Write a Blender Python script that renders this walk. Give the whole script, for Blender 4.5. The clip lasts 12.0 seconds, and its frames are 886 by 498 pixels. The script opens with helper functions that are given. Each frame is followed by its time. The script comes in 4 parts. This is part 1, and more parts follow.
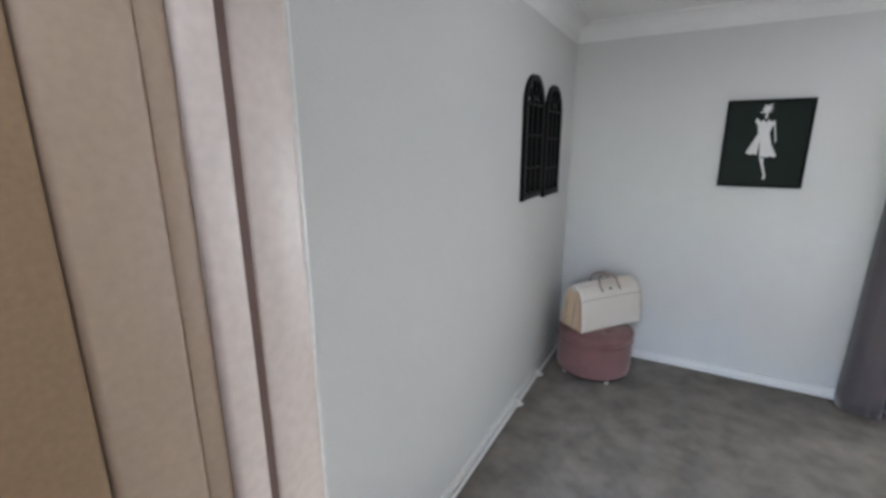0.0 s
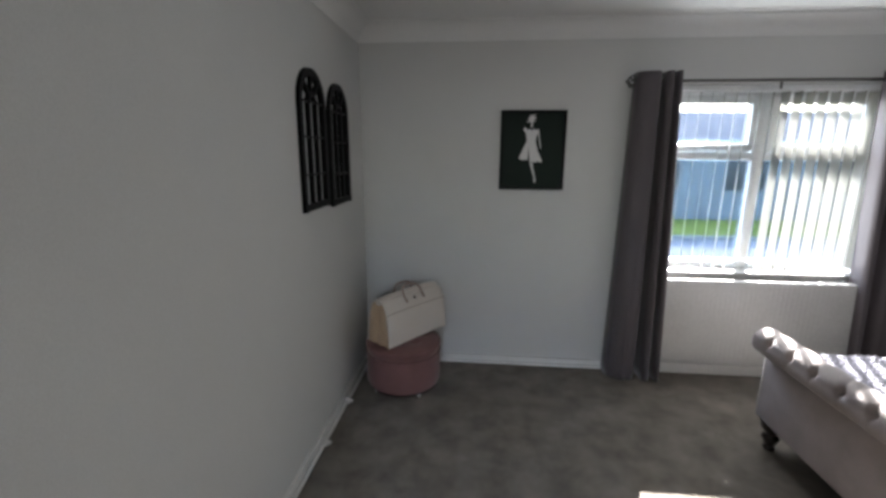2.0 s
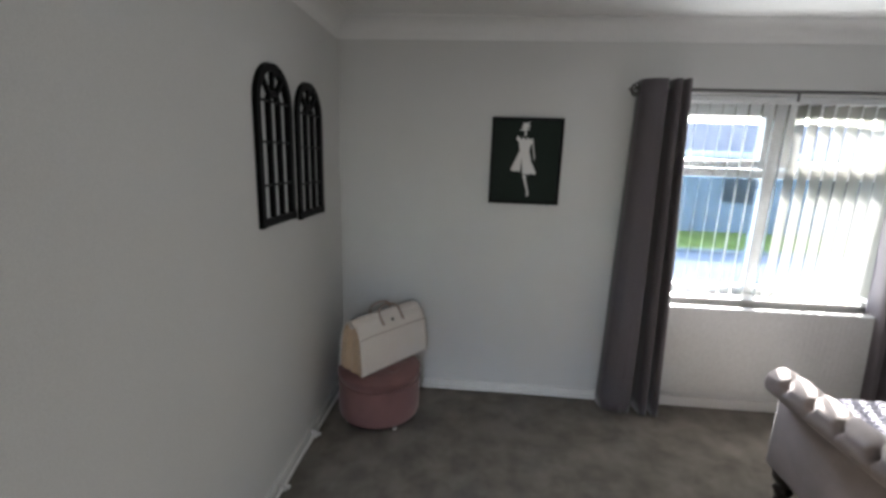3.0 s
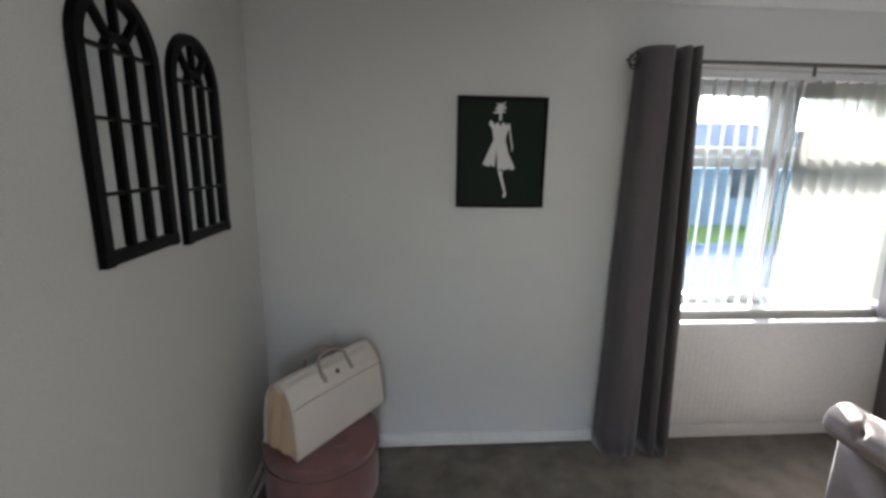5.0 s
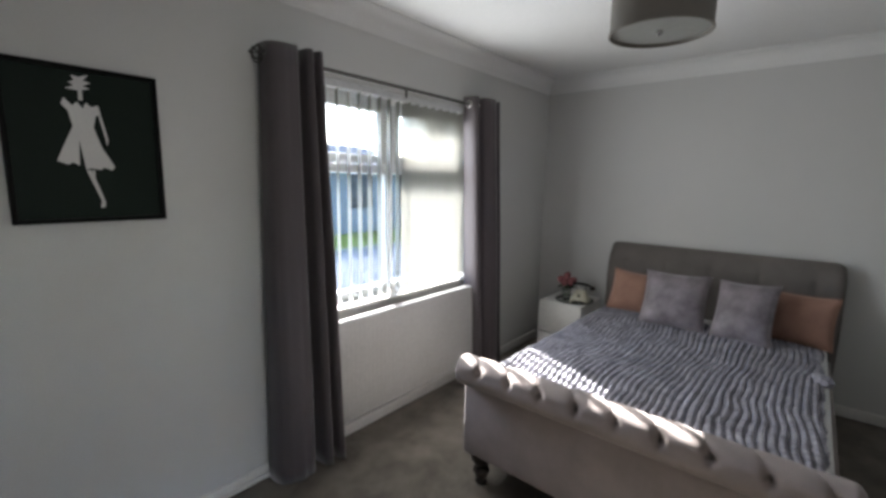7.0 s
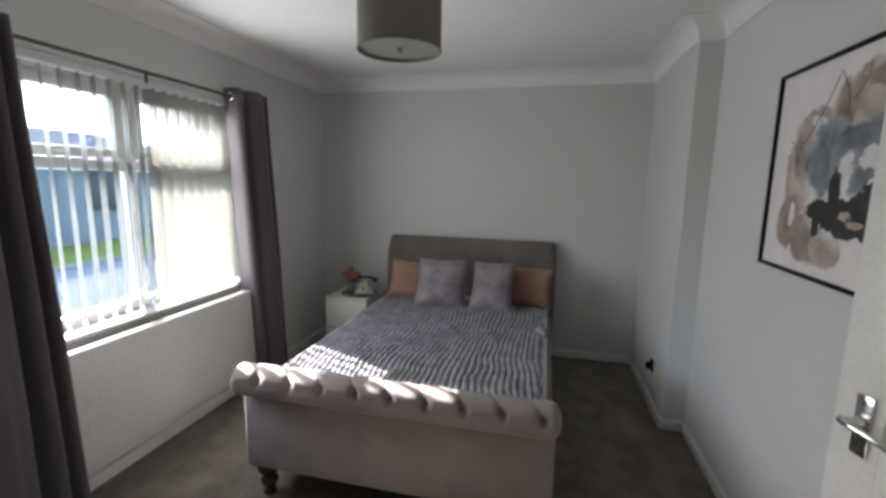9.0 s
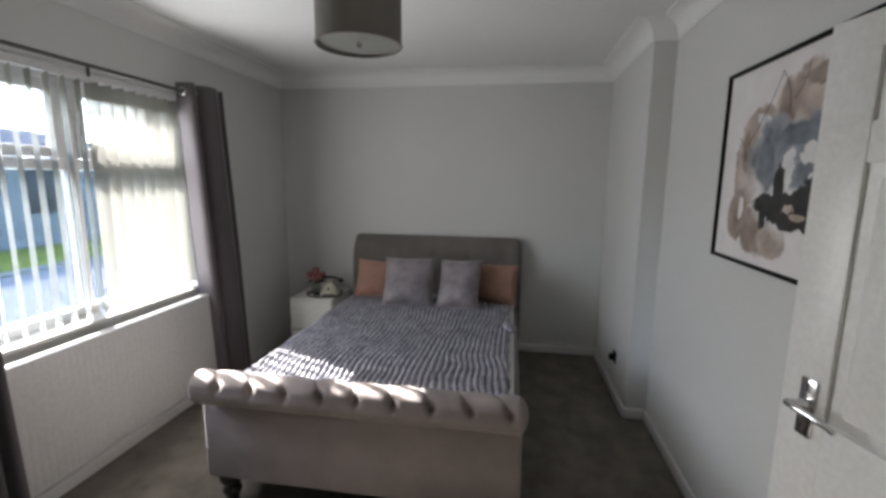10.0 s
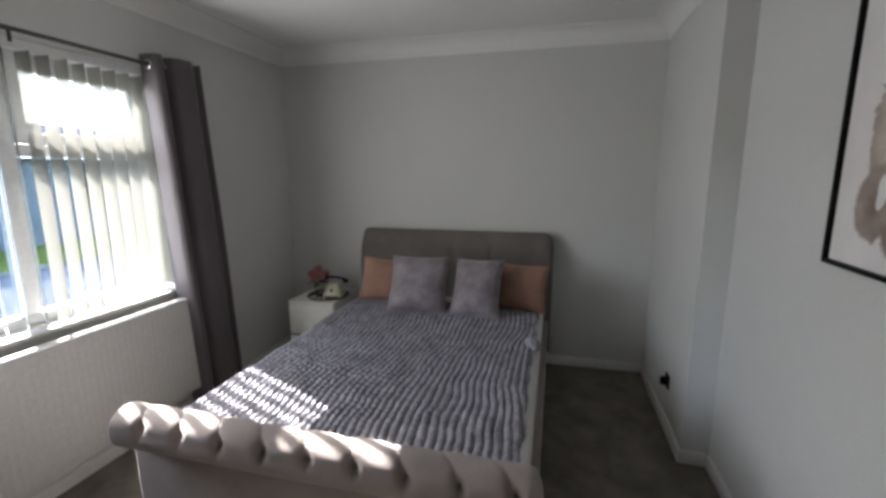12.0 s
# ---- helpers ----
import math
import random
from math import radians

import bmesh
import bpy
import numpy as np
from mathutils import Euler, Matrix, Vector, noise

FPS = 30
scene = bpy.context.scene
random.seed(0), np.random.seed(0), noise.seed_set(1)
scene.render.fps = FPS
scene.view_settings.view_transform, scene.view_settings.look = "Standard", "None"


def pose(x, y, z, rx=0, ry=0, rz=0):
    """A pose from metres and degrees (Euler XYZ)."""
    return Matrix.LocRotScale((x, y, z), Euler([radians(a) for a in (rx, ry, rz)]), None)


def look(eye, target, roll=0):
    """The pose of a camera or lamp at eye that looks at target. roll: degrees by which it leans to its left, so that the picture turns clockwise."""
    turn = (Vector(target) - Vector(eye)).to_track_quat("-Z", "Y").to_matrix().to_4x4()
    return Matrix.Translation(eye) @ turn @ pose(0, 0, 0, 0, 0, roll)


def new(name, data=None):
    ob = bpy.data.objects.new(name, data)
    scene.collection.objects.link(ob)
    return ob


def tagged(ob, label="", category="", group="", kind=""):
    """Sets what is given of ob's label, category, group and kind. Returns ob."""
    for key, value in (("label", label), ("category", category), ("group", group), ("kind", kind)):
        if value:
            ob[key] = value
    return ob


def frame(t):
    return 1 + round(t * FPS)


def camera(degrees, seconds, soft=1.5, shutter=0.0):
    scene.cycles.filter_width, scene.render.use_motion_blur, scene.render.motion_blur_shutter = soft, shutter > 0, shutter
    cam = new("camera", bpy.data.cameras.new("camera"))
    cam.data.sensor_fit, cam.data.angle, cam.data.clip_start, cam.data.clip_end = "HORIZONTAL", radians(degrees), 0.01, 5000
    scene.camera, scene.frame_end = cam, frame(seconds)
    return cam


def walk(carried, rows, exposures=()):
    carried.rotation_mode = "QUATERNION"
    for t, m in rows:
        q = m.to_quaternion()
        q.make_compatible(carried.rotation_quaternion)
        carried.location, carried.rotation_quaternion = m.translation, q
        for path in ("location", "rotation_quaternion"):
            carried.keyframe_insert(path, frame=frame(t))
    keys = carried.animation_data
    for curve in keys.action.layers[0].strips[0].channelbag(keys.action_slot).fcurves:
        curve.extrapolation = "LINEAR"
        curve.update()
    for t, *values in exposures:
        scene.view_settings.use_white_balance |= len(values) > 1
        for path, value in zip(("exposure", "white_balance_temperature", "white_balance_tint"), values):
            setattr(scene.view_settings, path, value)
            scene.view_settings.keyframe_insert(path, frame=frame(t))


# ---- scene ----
cam = camera(91.2, 12.0, soft=3.2)
PATH = [
    (0, (0.12, 0.37, 1.732), (-0.841, 2.058, 1.254), -0.3),
    (0.5, (0.249, 0.392, 1.759), (-0.589, 2.139, 1.265), 0.3),
    (1, (0.21, 0.486, 1.745), (-0.375, 2.335, 1.257), 1.8),
    (1.5, (0.174, 0.577, 1.729), (-0.168, 2.493, 1.271), 0.7),
    (2, (0.162, 0.696, 1.703), (-0.016, 2.638, 1.262), 0.3),
    (2.5, (0.196, 0.845, 1.721), (0.065, 2.792, 1.286), 0.2),
    (3, (0.215, 0.997, 1.74), (0.06, 2.944, 1.313), 1.8),
    (5, (0.047, 1.694, 1.681), (0.188, 3.646, 1.27), 0.8),
    (5.5, (0.097, 1.798, 1.658), (0.492, 3.718, 1.265), 1.7),
    (6, (0.103, 1.89, 1.67), (1.022, 3.629, 1.305), 2.2),
    (6.5, (0.1, 1.926, 1.624), (1.347, 3.456, 1.3), 1.2),
    (7, (0.105, 1.899, 1.601), (1.612, 3.177, 1.294), 1.0),
    (7.5, (0.098, 1.895, 1.592), (1.789, 2.918, 1.289), 1.1),
    (9.5, (0.086, 1.755, 1.62), (2.03, 2.108, 1.309), 0.8),
    (10, (0.102, 1.764, 1.613), (2.053, 2.074, 1.299), 0.6),
    (10.5, (0.172, 1.768, 1.59), (2.116, 2.102, 1.26), 0.2),
    (11, (0.303, 1.732, 1.592), (2.231, 2.137, 1.243), -0.6),
    (11.5, (0.478, 1.683, 1.599), (2.387, 2.161, 1.245), -0.8),
    (12, (0.667, 1.671, 1.575), (2.572, 2.162, 1.219), -0.2),
]
walk(cam, [(t, look(eye, target, roll)) for t, eye, target, roll in PATH],
     [(0.0, 7.7, 5850, 9), (0.4, 7.33, 5900, 9), (0.8, 6.75, 6000, 9), (1.1, 6.4, 6100, 9), (1.6, 6.35, 6100, 9), (2.2, 6.65, 6200, 9), (5.0, 6.84, 6300, 9), (5.6, 6.8, 6300, 9), (6.2, 6.6, 6250, 9), (7.0, 6.45, 6300, 9), (9.0, 6.45, 6400, 10), (12.0, 6.36, 6400, 10)])

# ---- light: low sun through the window, open sky ----
SUN_TO = Vector((0.43, 1.0, 0.643)).normalized()
world = bpy.data.worlds.new("sky")
scene.world = world
world.use_nodes = True
wn = world.node_tree
sky = wn.nodes.new("ShaderNodeTexSky")
sky.sky_type = 'NISHITA'
sky.sun_disc = False
sky.sun_elevation = math.asin(SUN_TO.z)
sky.sun_rotation = math.atan2(SUN_TO.x, SUN_TO.y)
wn.nodes["Background"].inputs["Strength"].default_value = 0.12
wn.links.new(sky.outputs[0], wn.nodes["Background"].inputs[0])
sun = new("sun", bpy.data.lights.new("sun", 'SUN'))
sun.data.energy = 0.85
sun.data.angle = radians(0.55)
sun.data.color = (1.0, 0.95, 0.88)
sun.matrix_world = look(SUN_TO * 40, (0, 0, 0))
# added fill lamp in the unseen hall, brightening the room through the open doorway
hall_fill = new("hall_fill_lamp", bpy.data.lights.new("hall_fill_lamp", 'AREA'))
hall_fill.data.shape, hall_fill.data.size, hall_fill.data.size_y = 'RECTANGLE', 0.68, 0.78
hall_fill.data.energy = 1.1
hall_fill.data.color = (0.97, 0.97, 1.0)
hall_fill.matrix_world = look((-0.10, -1.24, 1.65), (-0.10, 3.0, 1.65))

# sky light spread into the room by the blind, in the window's opening
window_day = new("window_daylight", bpy.data.lights.new("window_daylight", 'AREA'))
window_day.data.shape, window_day.data.size, window_day.data.size_y = 'RECTANGLE', 1.36, 1.14
window_day.data.energy = 0.295
window_day.data.color = (0.985, 0.99, 0.975)
window_day.matrix_world = look((2.115, 3.963, 1.47), (2.115, 1.0, 1.47))


# ---- materials ----
def mat(name, color, rough=0.6, metal=0.0, color2=None, scale=6.0, fine=120.0, bump=0.15, dist=0.002, amount=0.5,
        sheen=0.0, spec=0.5, rand=0.0, stretch=(1, 1, 1)):
    m = bpy.data.materials.new(name)
    m.use_nodes = True
    nt = m.node_tree
    b = nt.nodes["Principled BSDF"]
    b.inputs["Roughness"].default_value = rough
    b.inputs["Metallic"].default_value = metal
    b.inputs["Specular IOR Level"].default_value = spec
    if sheen:
        b.inputs["Sheen Weight"].default_value = sheen
        b.inputs["Sheen Roughness"].default_value = 0.4
    tc = nt.nodes.new("ShaderNodeTexCoord")
    mp = nt.nodes.new("ShaderNodeMapping")
    mp.inputs["Scale"].default_value = stretch
    nt.links.new(tc.outputs["Object"], mp.inputs[0])
    n1 = nt.nodes.new("ShaderNodeTexNoise")
    n1.inputs["Scale"].default_value = scale
    n1.inputs["Detail"].default_value = 5
    n1.inputs["Roughness"].default_value = 0.6
    nt.links.new(mp.outputs[0], n1.inputs["Vector"])
    n2 = nt.nodes.new("ShaderNodeTexNoise")
    n2.inputs["Scale"].default_value = fine
    n2.inputs["Detail"].default_value = 3
    nt.links.new(mp.outputs[0], n2.inputs["Vector"])
    ramp = nt.nodes.new("ShaderNodeValToRGB")
    ramp.color_ramp.elements[0].position = 0.5 - 0.5 * amount
    ramp.color_ramp.elements[1].position = 0.5 + 0.5 * amount
    c2 = color2 or tuple(c * 0.93 for c in color)
    ramp.color_ramp.elements[0].color = (*c2, 1)
    ramp.color_ramp.elements[1].color = (*color, 1)
    nt.links.new(n1.outputs[0], ramp.inputs[0])
    out = ramp.outputs[0]
    mul = nt.nodes.new("ShaderNodeMix")
    mul.data_type = 'RGBA'
    mul.blend_type = 'MULTIPLY'
    mul.inputs[0].default_value = 0.25
    nt.links.new(out, mul.inputs[6])
    nt.links.new(n2.outputs[0], mul.inputs[7])
    out = mul.outputs[2]
    if rand:
        oi = nt.nodes.new("ShaderNodeObjectInfo")
        hv = nt.nodes.new("ShaderNodeHueSaturation")
        mr = nt.nodes.new("ShaderNodeMapRange")
        mr.inputs[3].default_value = 1 - rand
        mr.inputs[4].default_value = 1 + rand
        nt.links.new(oi.outputs["Random"], mr.inputs[0])
        nt.links.new(mr.outputs[0], hv.inputs["Value"])
        nt.links.new(out, hv.inputs["Color"])
        out = hv.outputs[0]
    nt.links.new(out, b.inputs["Base Color"])
    if bump:
        bp = nt.nodes.new("ShaderNodeBump")
        bp.inputs["Strength"].default_value = bump
        bp.inputs["Distance"].default_value = dist
        nt.links.new(n2.outputs[0], bp.inputs["Height"])
        nt.links.new(bp.outputs[0], b.inputs["Normal"])
    return m


def glass(name, tint=(1, 1, 1), rough=0.0):
    m = bpy.data.materials.new(name)
    m.use_nodes = True
    b = m.node_tree.nodes["Principled BSDF"]
    b.inputs["Base Color"].default_value = (*tint, 1)
    b.inputs["Roughness"].default_value = rough
    b.inputs["Transmission Weight"].default_value = 1.0
    b.inputs["IOR"].default_value = 1.45
    return m


def thin_glass(name):
    m = bpy.data.materials.new(name)
    m.use_nodes = True
    nt = m.node_tree
    nt.nodes.clear()
    o = nt.nodes.new("ShaderNodeOutputMaterial")
    mix = nt.nodes.new("ShaderNodeMixShader")
    tr = nt.nodes.new("ShaderNodeBsdfTransparent")
    tr.inputs[0].default_value = (0.275, 0.285, 0.295, 1)
    gl = nt.nodes.new("ShaderNodeBsdfGlossy")
    gl.inputs["Roughness"].default_value = 0.02
    fr = nt.nodes.new("ShaderNodeFresnel")
    fr.inputs["IOR"].default_value = 1.35
    nt.links.new(fr.outputs[0], mix.inputs[0])
    nt.links.new(tr.outputs[0], mix.inputs[1])
    nt.links.new(gl.outputs[0], mix.inputs[2])
    nt.links.new(mix.outputs[0], o.inputs[0])
    return m


def sheer(name, color, trans):
    m = bpy.data.materials.new(name)
    m.use_nodes = True
    nt = m.node_tree
    nt.nodes.clear()
    o = nt.nodes.new("ShaderNodeOutputMaterial")
    mix = nt.nodes.new("ShaderNodeMixShader")
    df = nt.nodes.new("ShaderNodeBsdfDiffuse")
    tl = nt.nodes.new("ShaderNodeBsdfTranslucent")
    tc = nt.nodes.new("ShaderNodeTexCoord")
    wv = nt.nodes.new("ShaderNodeTexNoise")
    wv.inputs["Scale"].default_value = 60
    mp = nt.nodes.new("ShaderNodeMapping")
    mp.inputs["Scale"].default_value = (1, 1, 0.08)
    rp = nt.nodes.new("ShaderNodeValToRGB")
    rp.color_ramp.elements[0].color = (*[c * 0.9 for c in color], 1)
    rp.color_ramp.elements[1].color = (*color, 1)
    nt.links.new(tc.outputs["Object"], mp.inputs[0])
    nt.links.new(mp.outputs[0], wv.inputs["Vector"])
    nt.links.new(wv.outputs[0], rp.inputs[0])
    nt.links.new(rp.outputs[0], df.inputs[0])
    nt.links.new(rp.outputs[0], tl.inputs[0])
    mix.inputs[0].default_value = trans
    nt.links.new(df.outputs[0], mix.inputs[1])
    nt.links.new(tl.outputs[0], mix.inputs[2])
    weave = nt.nodes.new("ShaderNodeMixShader")
    weave.inputs[0].default_value = 0.90
    clear = nt.nodes.new("ShaderNodeBsdfTransparent")
    nt.links.new(clear.outputs[0], weave.inputs[1])
    nt.links.new(mix.outputs[0], weave.inputs[2])
    nt.links.new(weave.outputs[0], o.inputs[0])
    return m


WALL = mat("grey_wall_paint", (0.66, 0.66, 0.65), 0.75, scale=1.5, fine=220, bump=0.12, dist=0.001, amount=0.9, spec=0.3)
CEIL = mat("white_ceiling_paint", (0.84, 0.84, 0.83), 0.85, scale=1.2, fine=160, bump=0.12, dist=0.001, spec=0.25)
WHITE = mat("white_gloss_paint", (0.80, 0.79, 0.77), 0.35, scale=4, fine=60, bump=0.05, dist=0.001)
CREAM = mat("warm_lit_hall_beige", (0.36, 0.268, 0.197), 0.5, scale=3, fine=90, bump=0.08, dist=0.001)
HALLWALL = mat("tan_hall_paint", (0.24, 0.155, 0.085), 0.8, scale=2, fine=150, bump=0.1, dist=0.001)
UPVC = mat("white_upvc", (0.82, 0.83, 0.84), 0.3, scale=3, fine=40, bump=0.02, dist=0.001)
CARPET = mat("taupe_grey_carpet", (0.240, 0.212, 0.180), 0.95, color2=(0.128, 0.113, 0.094), scale=5.5, fine=420, bump=0.8, dist=0.005, amount=0.35,
             sheen=0.15, spec=0.1)
VELVET = mat("taupe_grey_velvet", (0.305, 0.264, 0.258), 0.8, color2=(0.215, 0.185, 0.180), scale=4.5, fine=300, bump=0.25, dist=0.002, amount=0.5,
             sheen=0.15, spec=0.15)
# Darker copy of the bed velvet, with the headboard's shade put into it.
HEADVELVET = mat("shaded_taupe_velvet", (0.18, 0.162, 0.152), 0.8, color2=(0.125, 0.112, 0.104), scale=4, fine=300, bump=0.25, dist=0.002, amount=0.5,
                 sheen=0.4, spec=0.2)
SILVER = mat("silver_crushed_velvet", (0.295, 0.258, 0.280), 0.45, color2=(0.115, 0.098, 0.108), scale=6.5, fine=90, bump=0.4, dist=0.004, amount=0.36,
             sheen=0.6, spec=0.35)
COPPER = mat("copper_brown_velvet", (0.36, 0.20, 0.145), 0.75, color2=(0.24, 0.13, 0.092), scale=7, fine=280, bump=0.3, dist=0.002, amount=0.5, sheen=0.5)
PINK = mat("dusty_pink_velvet", (0.225, 0.106, 0.098), 0.8, color2=(0.145, 0.068, 0.064), scale=6, fine=300, bump=0.3, dist=0.002, amount=0.5, sheen=0.25)
JAMBWARM = mat("warm_lit_white_gloss", (0.70, 0.61, 0.565), 0.4, scale=4, fine=60, bump=0.05, dist=0.001)
STRIP = mat("dark_brown_strip", (0.15, 0.09, 0.075), 0.7, scale=9, fine=120, bump=0.1)
RADIATOR = mat("radiator_enamel", (0.60, 0.595, 0.58), 0.4, scale=3, fine=50, bump=0.02)
DARKFRAME = mat("dark_window_frame", (0.05, 0.055, 0.06), 0.5, scale=4, fine=40, bump=0.05)
FUR = mat("grey_ruched_fleece", (0.44, 0.43, 0.485), 0.9, color2=(0.16, 0.158, 0.19), scale=14, fine=380, bump=0.6, dist=0.004, amount=0.5, sheen=0.2, spec=0.1)
SHEET = mat("white_bed_linen", (0.72, 0.72, 0.72), 0.85, scale=5, fine=250, bump=0.2, dist=0.002)
CURTAIN = mat("mauve_grey_curtain", (0.112, 0.096, 0.104), 0.6, color2=(0.085, 0.074, 0.080), scale=3, fine=420, bump=0.35, dist=0.0015, sheen=0.3, spec=0.25,
              stretch=(1, 1, 0.3))
DARKWOOD = mat("dark_turned_wood", (0.02, 0.014, 0.011), 0.3, color2=(0.012, 0.008, 0.007), scale=10, fine=90, bump=0.1)
BLACK = mat("black_satin_frame", (0.003, 0.003, 0.003), 0.5, spec=0.12, scale=8, fine=120, bump=0.08)
CARD = mat("charcoal_print_paper", (0.013, 0.020, 0.016), 0.55, spec=0.10, scale=3, fine=200, bump=0.0)
PAPER = mat("white_print_paper", (0.75, 0.74, 0.73), 0.6, scale=5, fine=150, bump=0.05)
CHROME = mat("polished_chrome", (0.75, 0.75, 0.75), 0.12, 1.0, scale=8, fine=90, bump=0.03)
IRON = mat("dark_pewter_metal", (0.10, 0.095, 0.09), 0.38, 0.9, scale=12, fine=120, bump=0.08)
BAGWHITE = mat("cream_leatherette", (0.70, 0.645, 0.59), 0.45, color2=(0.66, 0.60, 0.54), scale=5, fine=340, bump=0.25, dist=0.001)
BAGTAN = mat("pale_tan_leather", (0.62, 0.45, 0.30), 0.5, color2=(0.50, 0.35, 0.22), scale=9, fine=260, bump=0.3, dist=0.001)
HANDLE = mat("taupe_leather_handle", (0.36, 0.275, 0.235), 0.45, scale=9, fine=260, bump=0.2)
SHADE = mat("taupe_grey_lampshade", (0.21, 0.195, 0.175), 0.85, scale=5, fine=420, bump=0.5, dist=0.001)
DIFF = mat("frosted_diffuser", (0.30, 0.31, 0.29), 0.5, scale=4, fine=60, bump=0.03)
DRAWER = mat("white_foil_furniture", (0.78, 0.77, 0.74), 0.35, scale=3, fine=50, bump=0.03)
PETAL = mat("pink_silk_petals", (0.50, 0.21, 0.215), 0.7, color2=(0.30, 0.09, 0.10), scale=30, fine=200, bump=0.2)
LEAF = mat("green_leaf", (0.05, 0.08, 0.035), 0.6, scale=25, fine=180, bump=0.2)
PHONE = mat("ivory_phone_shell", (0.50, 0.48, 0.37), 0.3, scale=8, fine=60, bump=0.02)
SLAT = sheer("white_voile_slat", (0.28, 0.28, 0.258), 0.22)
WEIGHT = mat("white_slat_weight", (0.74, 0.72, 0.70), 0.5, scale=6, fine=80, bump=0.03)
# Pane grey is there to dim the bright view outside; pane shadows are off.
PANE = thin_glass("view_dimming_pane")
MIRROR = mat("mirror_glass", (0.86, 0.88, 0.88), 0.03, 1.0, scale=2, fine=30, bump=0.0)
GLASS = glass("clear_glass", (0.92, 0.96, 0.93))
GROUND = mat("pale_concrete", (0.30, 0.30, 0.30), 0.9, scale=2, fine=60, bump=0.4, dist=0.01)
PAVING = mat("pale_paving", (0.36, 0.35, 0.33), 0.85, scale=3, fine=50, bump=0.3, dist=0.004, rand=0.12)
GRASS = mat("lawn_green", (0.36, 0.40, 0.06), 0.85, color2=(0.29, 0.33, 0.05), scale=3, fine=70, bump=0.5, dist=0.02)
HOUSE = mat("blue_grey_cladding", (0.25, 0.275, 0.30), 0.8, color2=(0.20, 0.225, 0.25), scale=2, fine=40, bump=0.2, dist=0.004)
ROOF = mat("slate_blue_roof", (0.05, 0.075, 0.115), 0.9, color2=(0.04, 0.06, 0.09), spec=0.1, scale=4, fine=40, bump=0.4, dist=0.01, rand=0.12)


# ---- building helpers ----
def box(bm, x0, x1, y0, y1, z0, z1, bevel=0.0, seg=2):
    r = bmesh.ops.create_cube(bm, size=1.0, matrix=Matrix.Translation(((x0 + x1) / 2, (y0 + y1) / 2, (z0 + z1) / 2)) @ Matrix.Diagonal((x1 - x0, y1 - y0, z1 - z0, 1)))
    if bevel:
        es = list({e for v in r["verts"] for e in v.link_edges})
        bmesh.ops.bevel(bm, geom=es, offset=bevel, segments=seg, affect='EDGES', profile=0.5)
    return bm


def one_box(x0, x1, y0, y1, z0, z1, bevel=0.0, seg=2):
    return box(bmesh.new(), x0, x1, y0, y1, z0, z1, bevel, seg)


def lathe(bm, profile, n=32, m=None, caps=True):
    """Surface of revolution round z from (radius, height) pairs."""
    m = m or Matrix()
    rings = []
    for r, z in profile:
        rings.append([bm.verts.new(m @ Vector((r * math.cos(a), r * math.sin(a), z))) for a in [2 * math.pi * i / n for i in range(n)]])
    for a, b in zip(rings, rings[1:]):
        for i in range(n):
            bm.faces.new((a[i], a[(i + 1) % n], b[(i + 1) % n], b[i]))
    if caps and profile[0][0] > 1e-4:
        bm.faces.new(list(reversed(rings[0])))
    if caps and profile[-1][0] > 1e-4:
        bm.faces.new(rings[-1])
    return bm


def tube(bm, pts, r, n=10):
    """A round tube along points."""
    pts = [Vector(p) for p in pts]
    rings = []
    for i, p in enumerate(pts):
        d = (pts[min(i + 1, len(pts) - 1)] - pts[max(i - 1, 0)]).normalized()
        side = d.cross(Vector((0, 0, 1)) if abs(d.z) < 0.9 else Vector((1, 0, 0))).normalized()
        up = side.cross(d)
        rr = r(i / (len(pts) - 1)) if callable(r) else r
        rings.append([bm.verts.new(p + rr * (side * math.cos(a) + up * math.sin(a))) for a in [2 * math.pi * k / n for k in range(n)]])
    for a, b in zip(rings, rings[1:]):
        for k in range(n):
            bm.faces.new((a[k], a[(k + 1) % n], b[(k + 1) % n], b[k]))
    bm.faces.new(list(reversed(rings[0])))
    bm.faces.new(rings[-1])
    return bm


def surf(fn, nu, nv, wrap_u=False):
    """A grid surface from fn(u, v), both running 0 to 1."""
    bm = bmesh.new()
    g = [[bm.verts.new(fn(i / nu, j / nv)) for j in range(nv + 1)] for i in range(nu if wrap_u else nu + 1)]
    for i in range(nu):
        a, b = g[i], g[(i + 1) % len(g)]
        for j in range(nv):
            bm.faces.new((a[j], b[j], b[j + 1], a[j + 1]))
    return bm


def prism(bm, outline, y0, y1, axes="xz"):
    """Extrudes a 2D outline; axes says which world axes the outline lies in."""
    def put(a, b, c):
        return {"xz": (a, c, b), "yz": (c, a, b), "xy": (a, b, c)}[axes]
    lo = [bm.verts.new(put(a, b, y0)) for a, b in outline]
    hi = [bm.verts.new(put(a, b, y1)) for a, b in outline]
    n = len(outline)
    for i in range(n):
        bm.faces.new((lo[i], lo[(i + 1) % n], hi[(i + 1) % n], hi[i]))
    bm.faces.new(list(reversed(lo)))
    bm.faces.new(hi)
    return bm


def finish(name, bm, material, smooth=True):
    bmesh.ops.recalc_face_normals(bm, faces=bm.faces)
    me = bpy.data.meshes.new(name)
    bm.to_mesh(me)
    bm.free()
    me.materials.append(material)
    if smooth:
        me.shade_smooth()
        me.set_sharp_from_angle(angle=radians(38))
    return me


def part(name, bm, material, parent, label=""):
    ob = new(name, finish(name, bm, material))
    ob.parent = parent
    if label:
        ob["label"] = label
    return ob


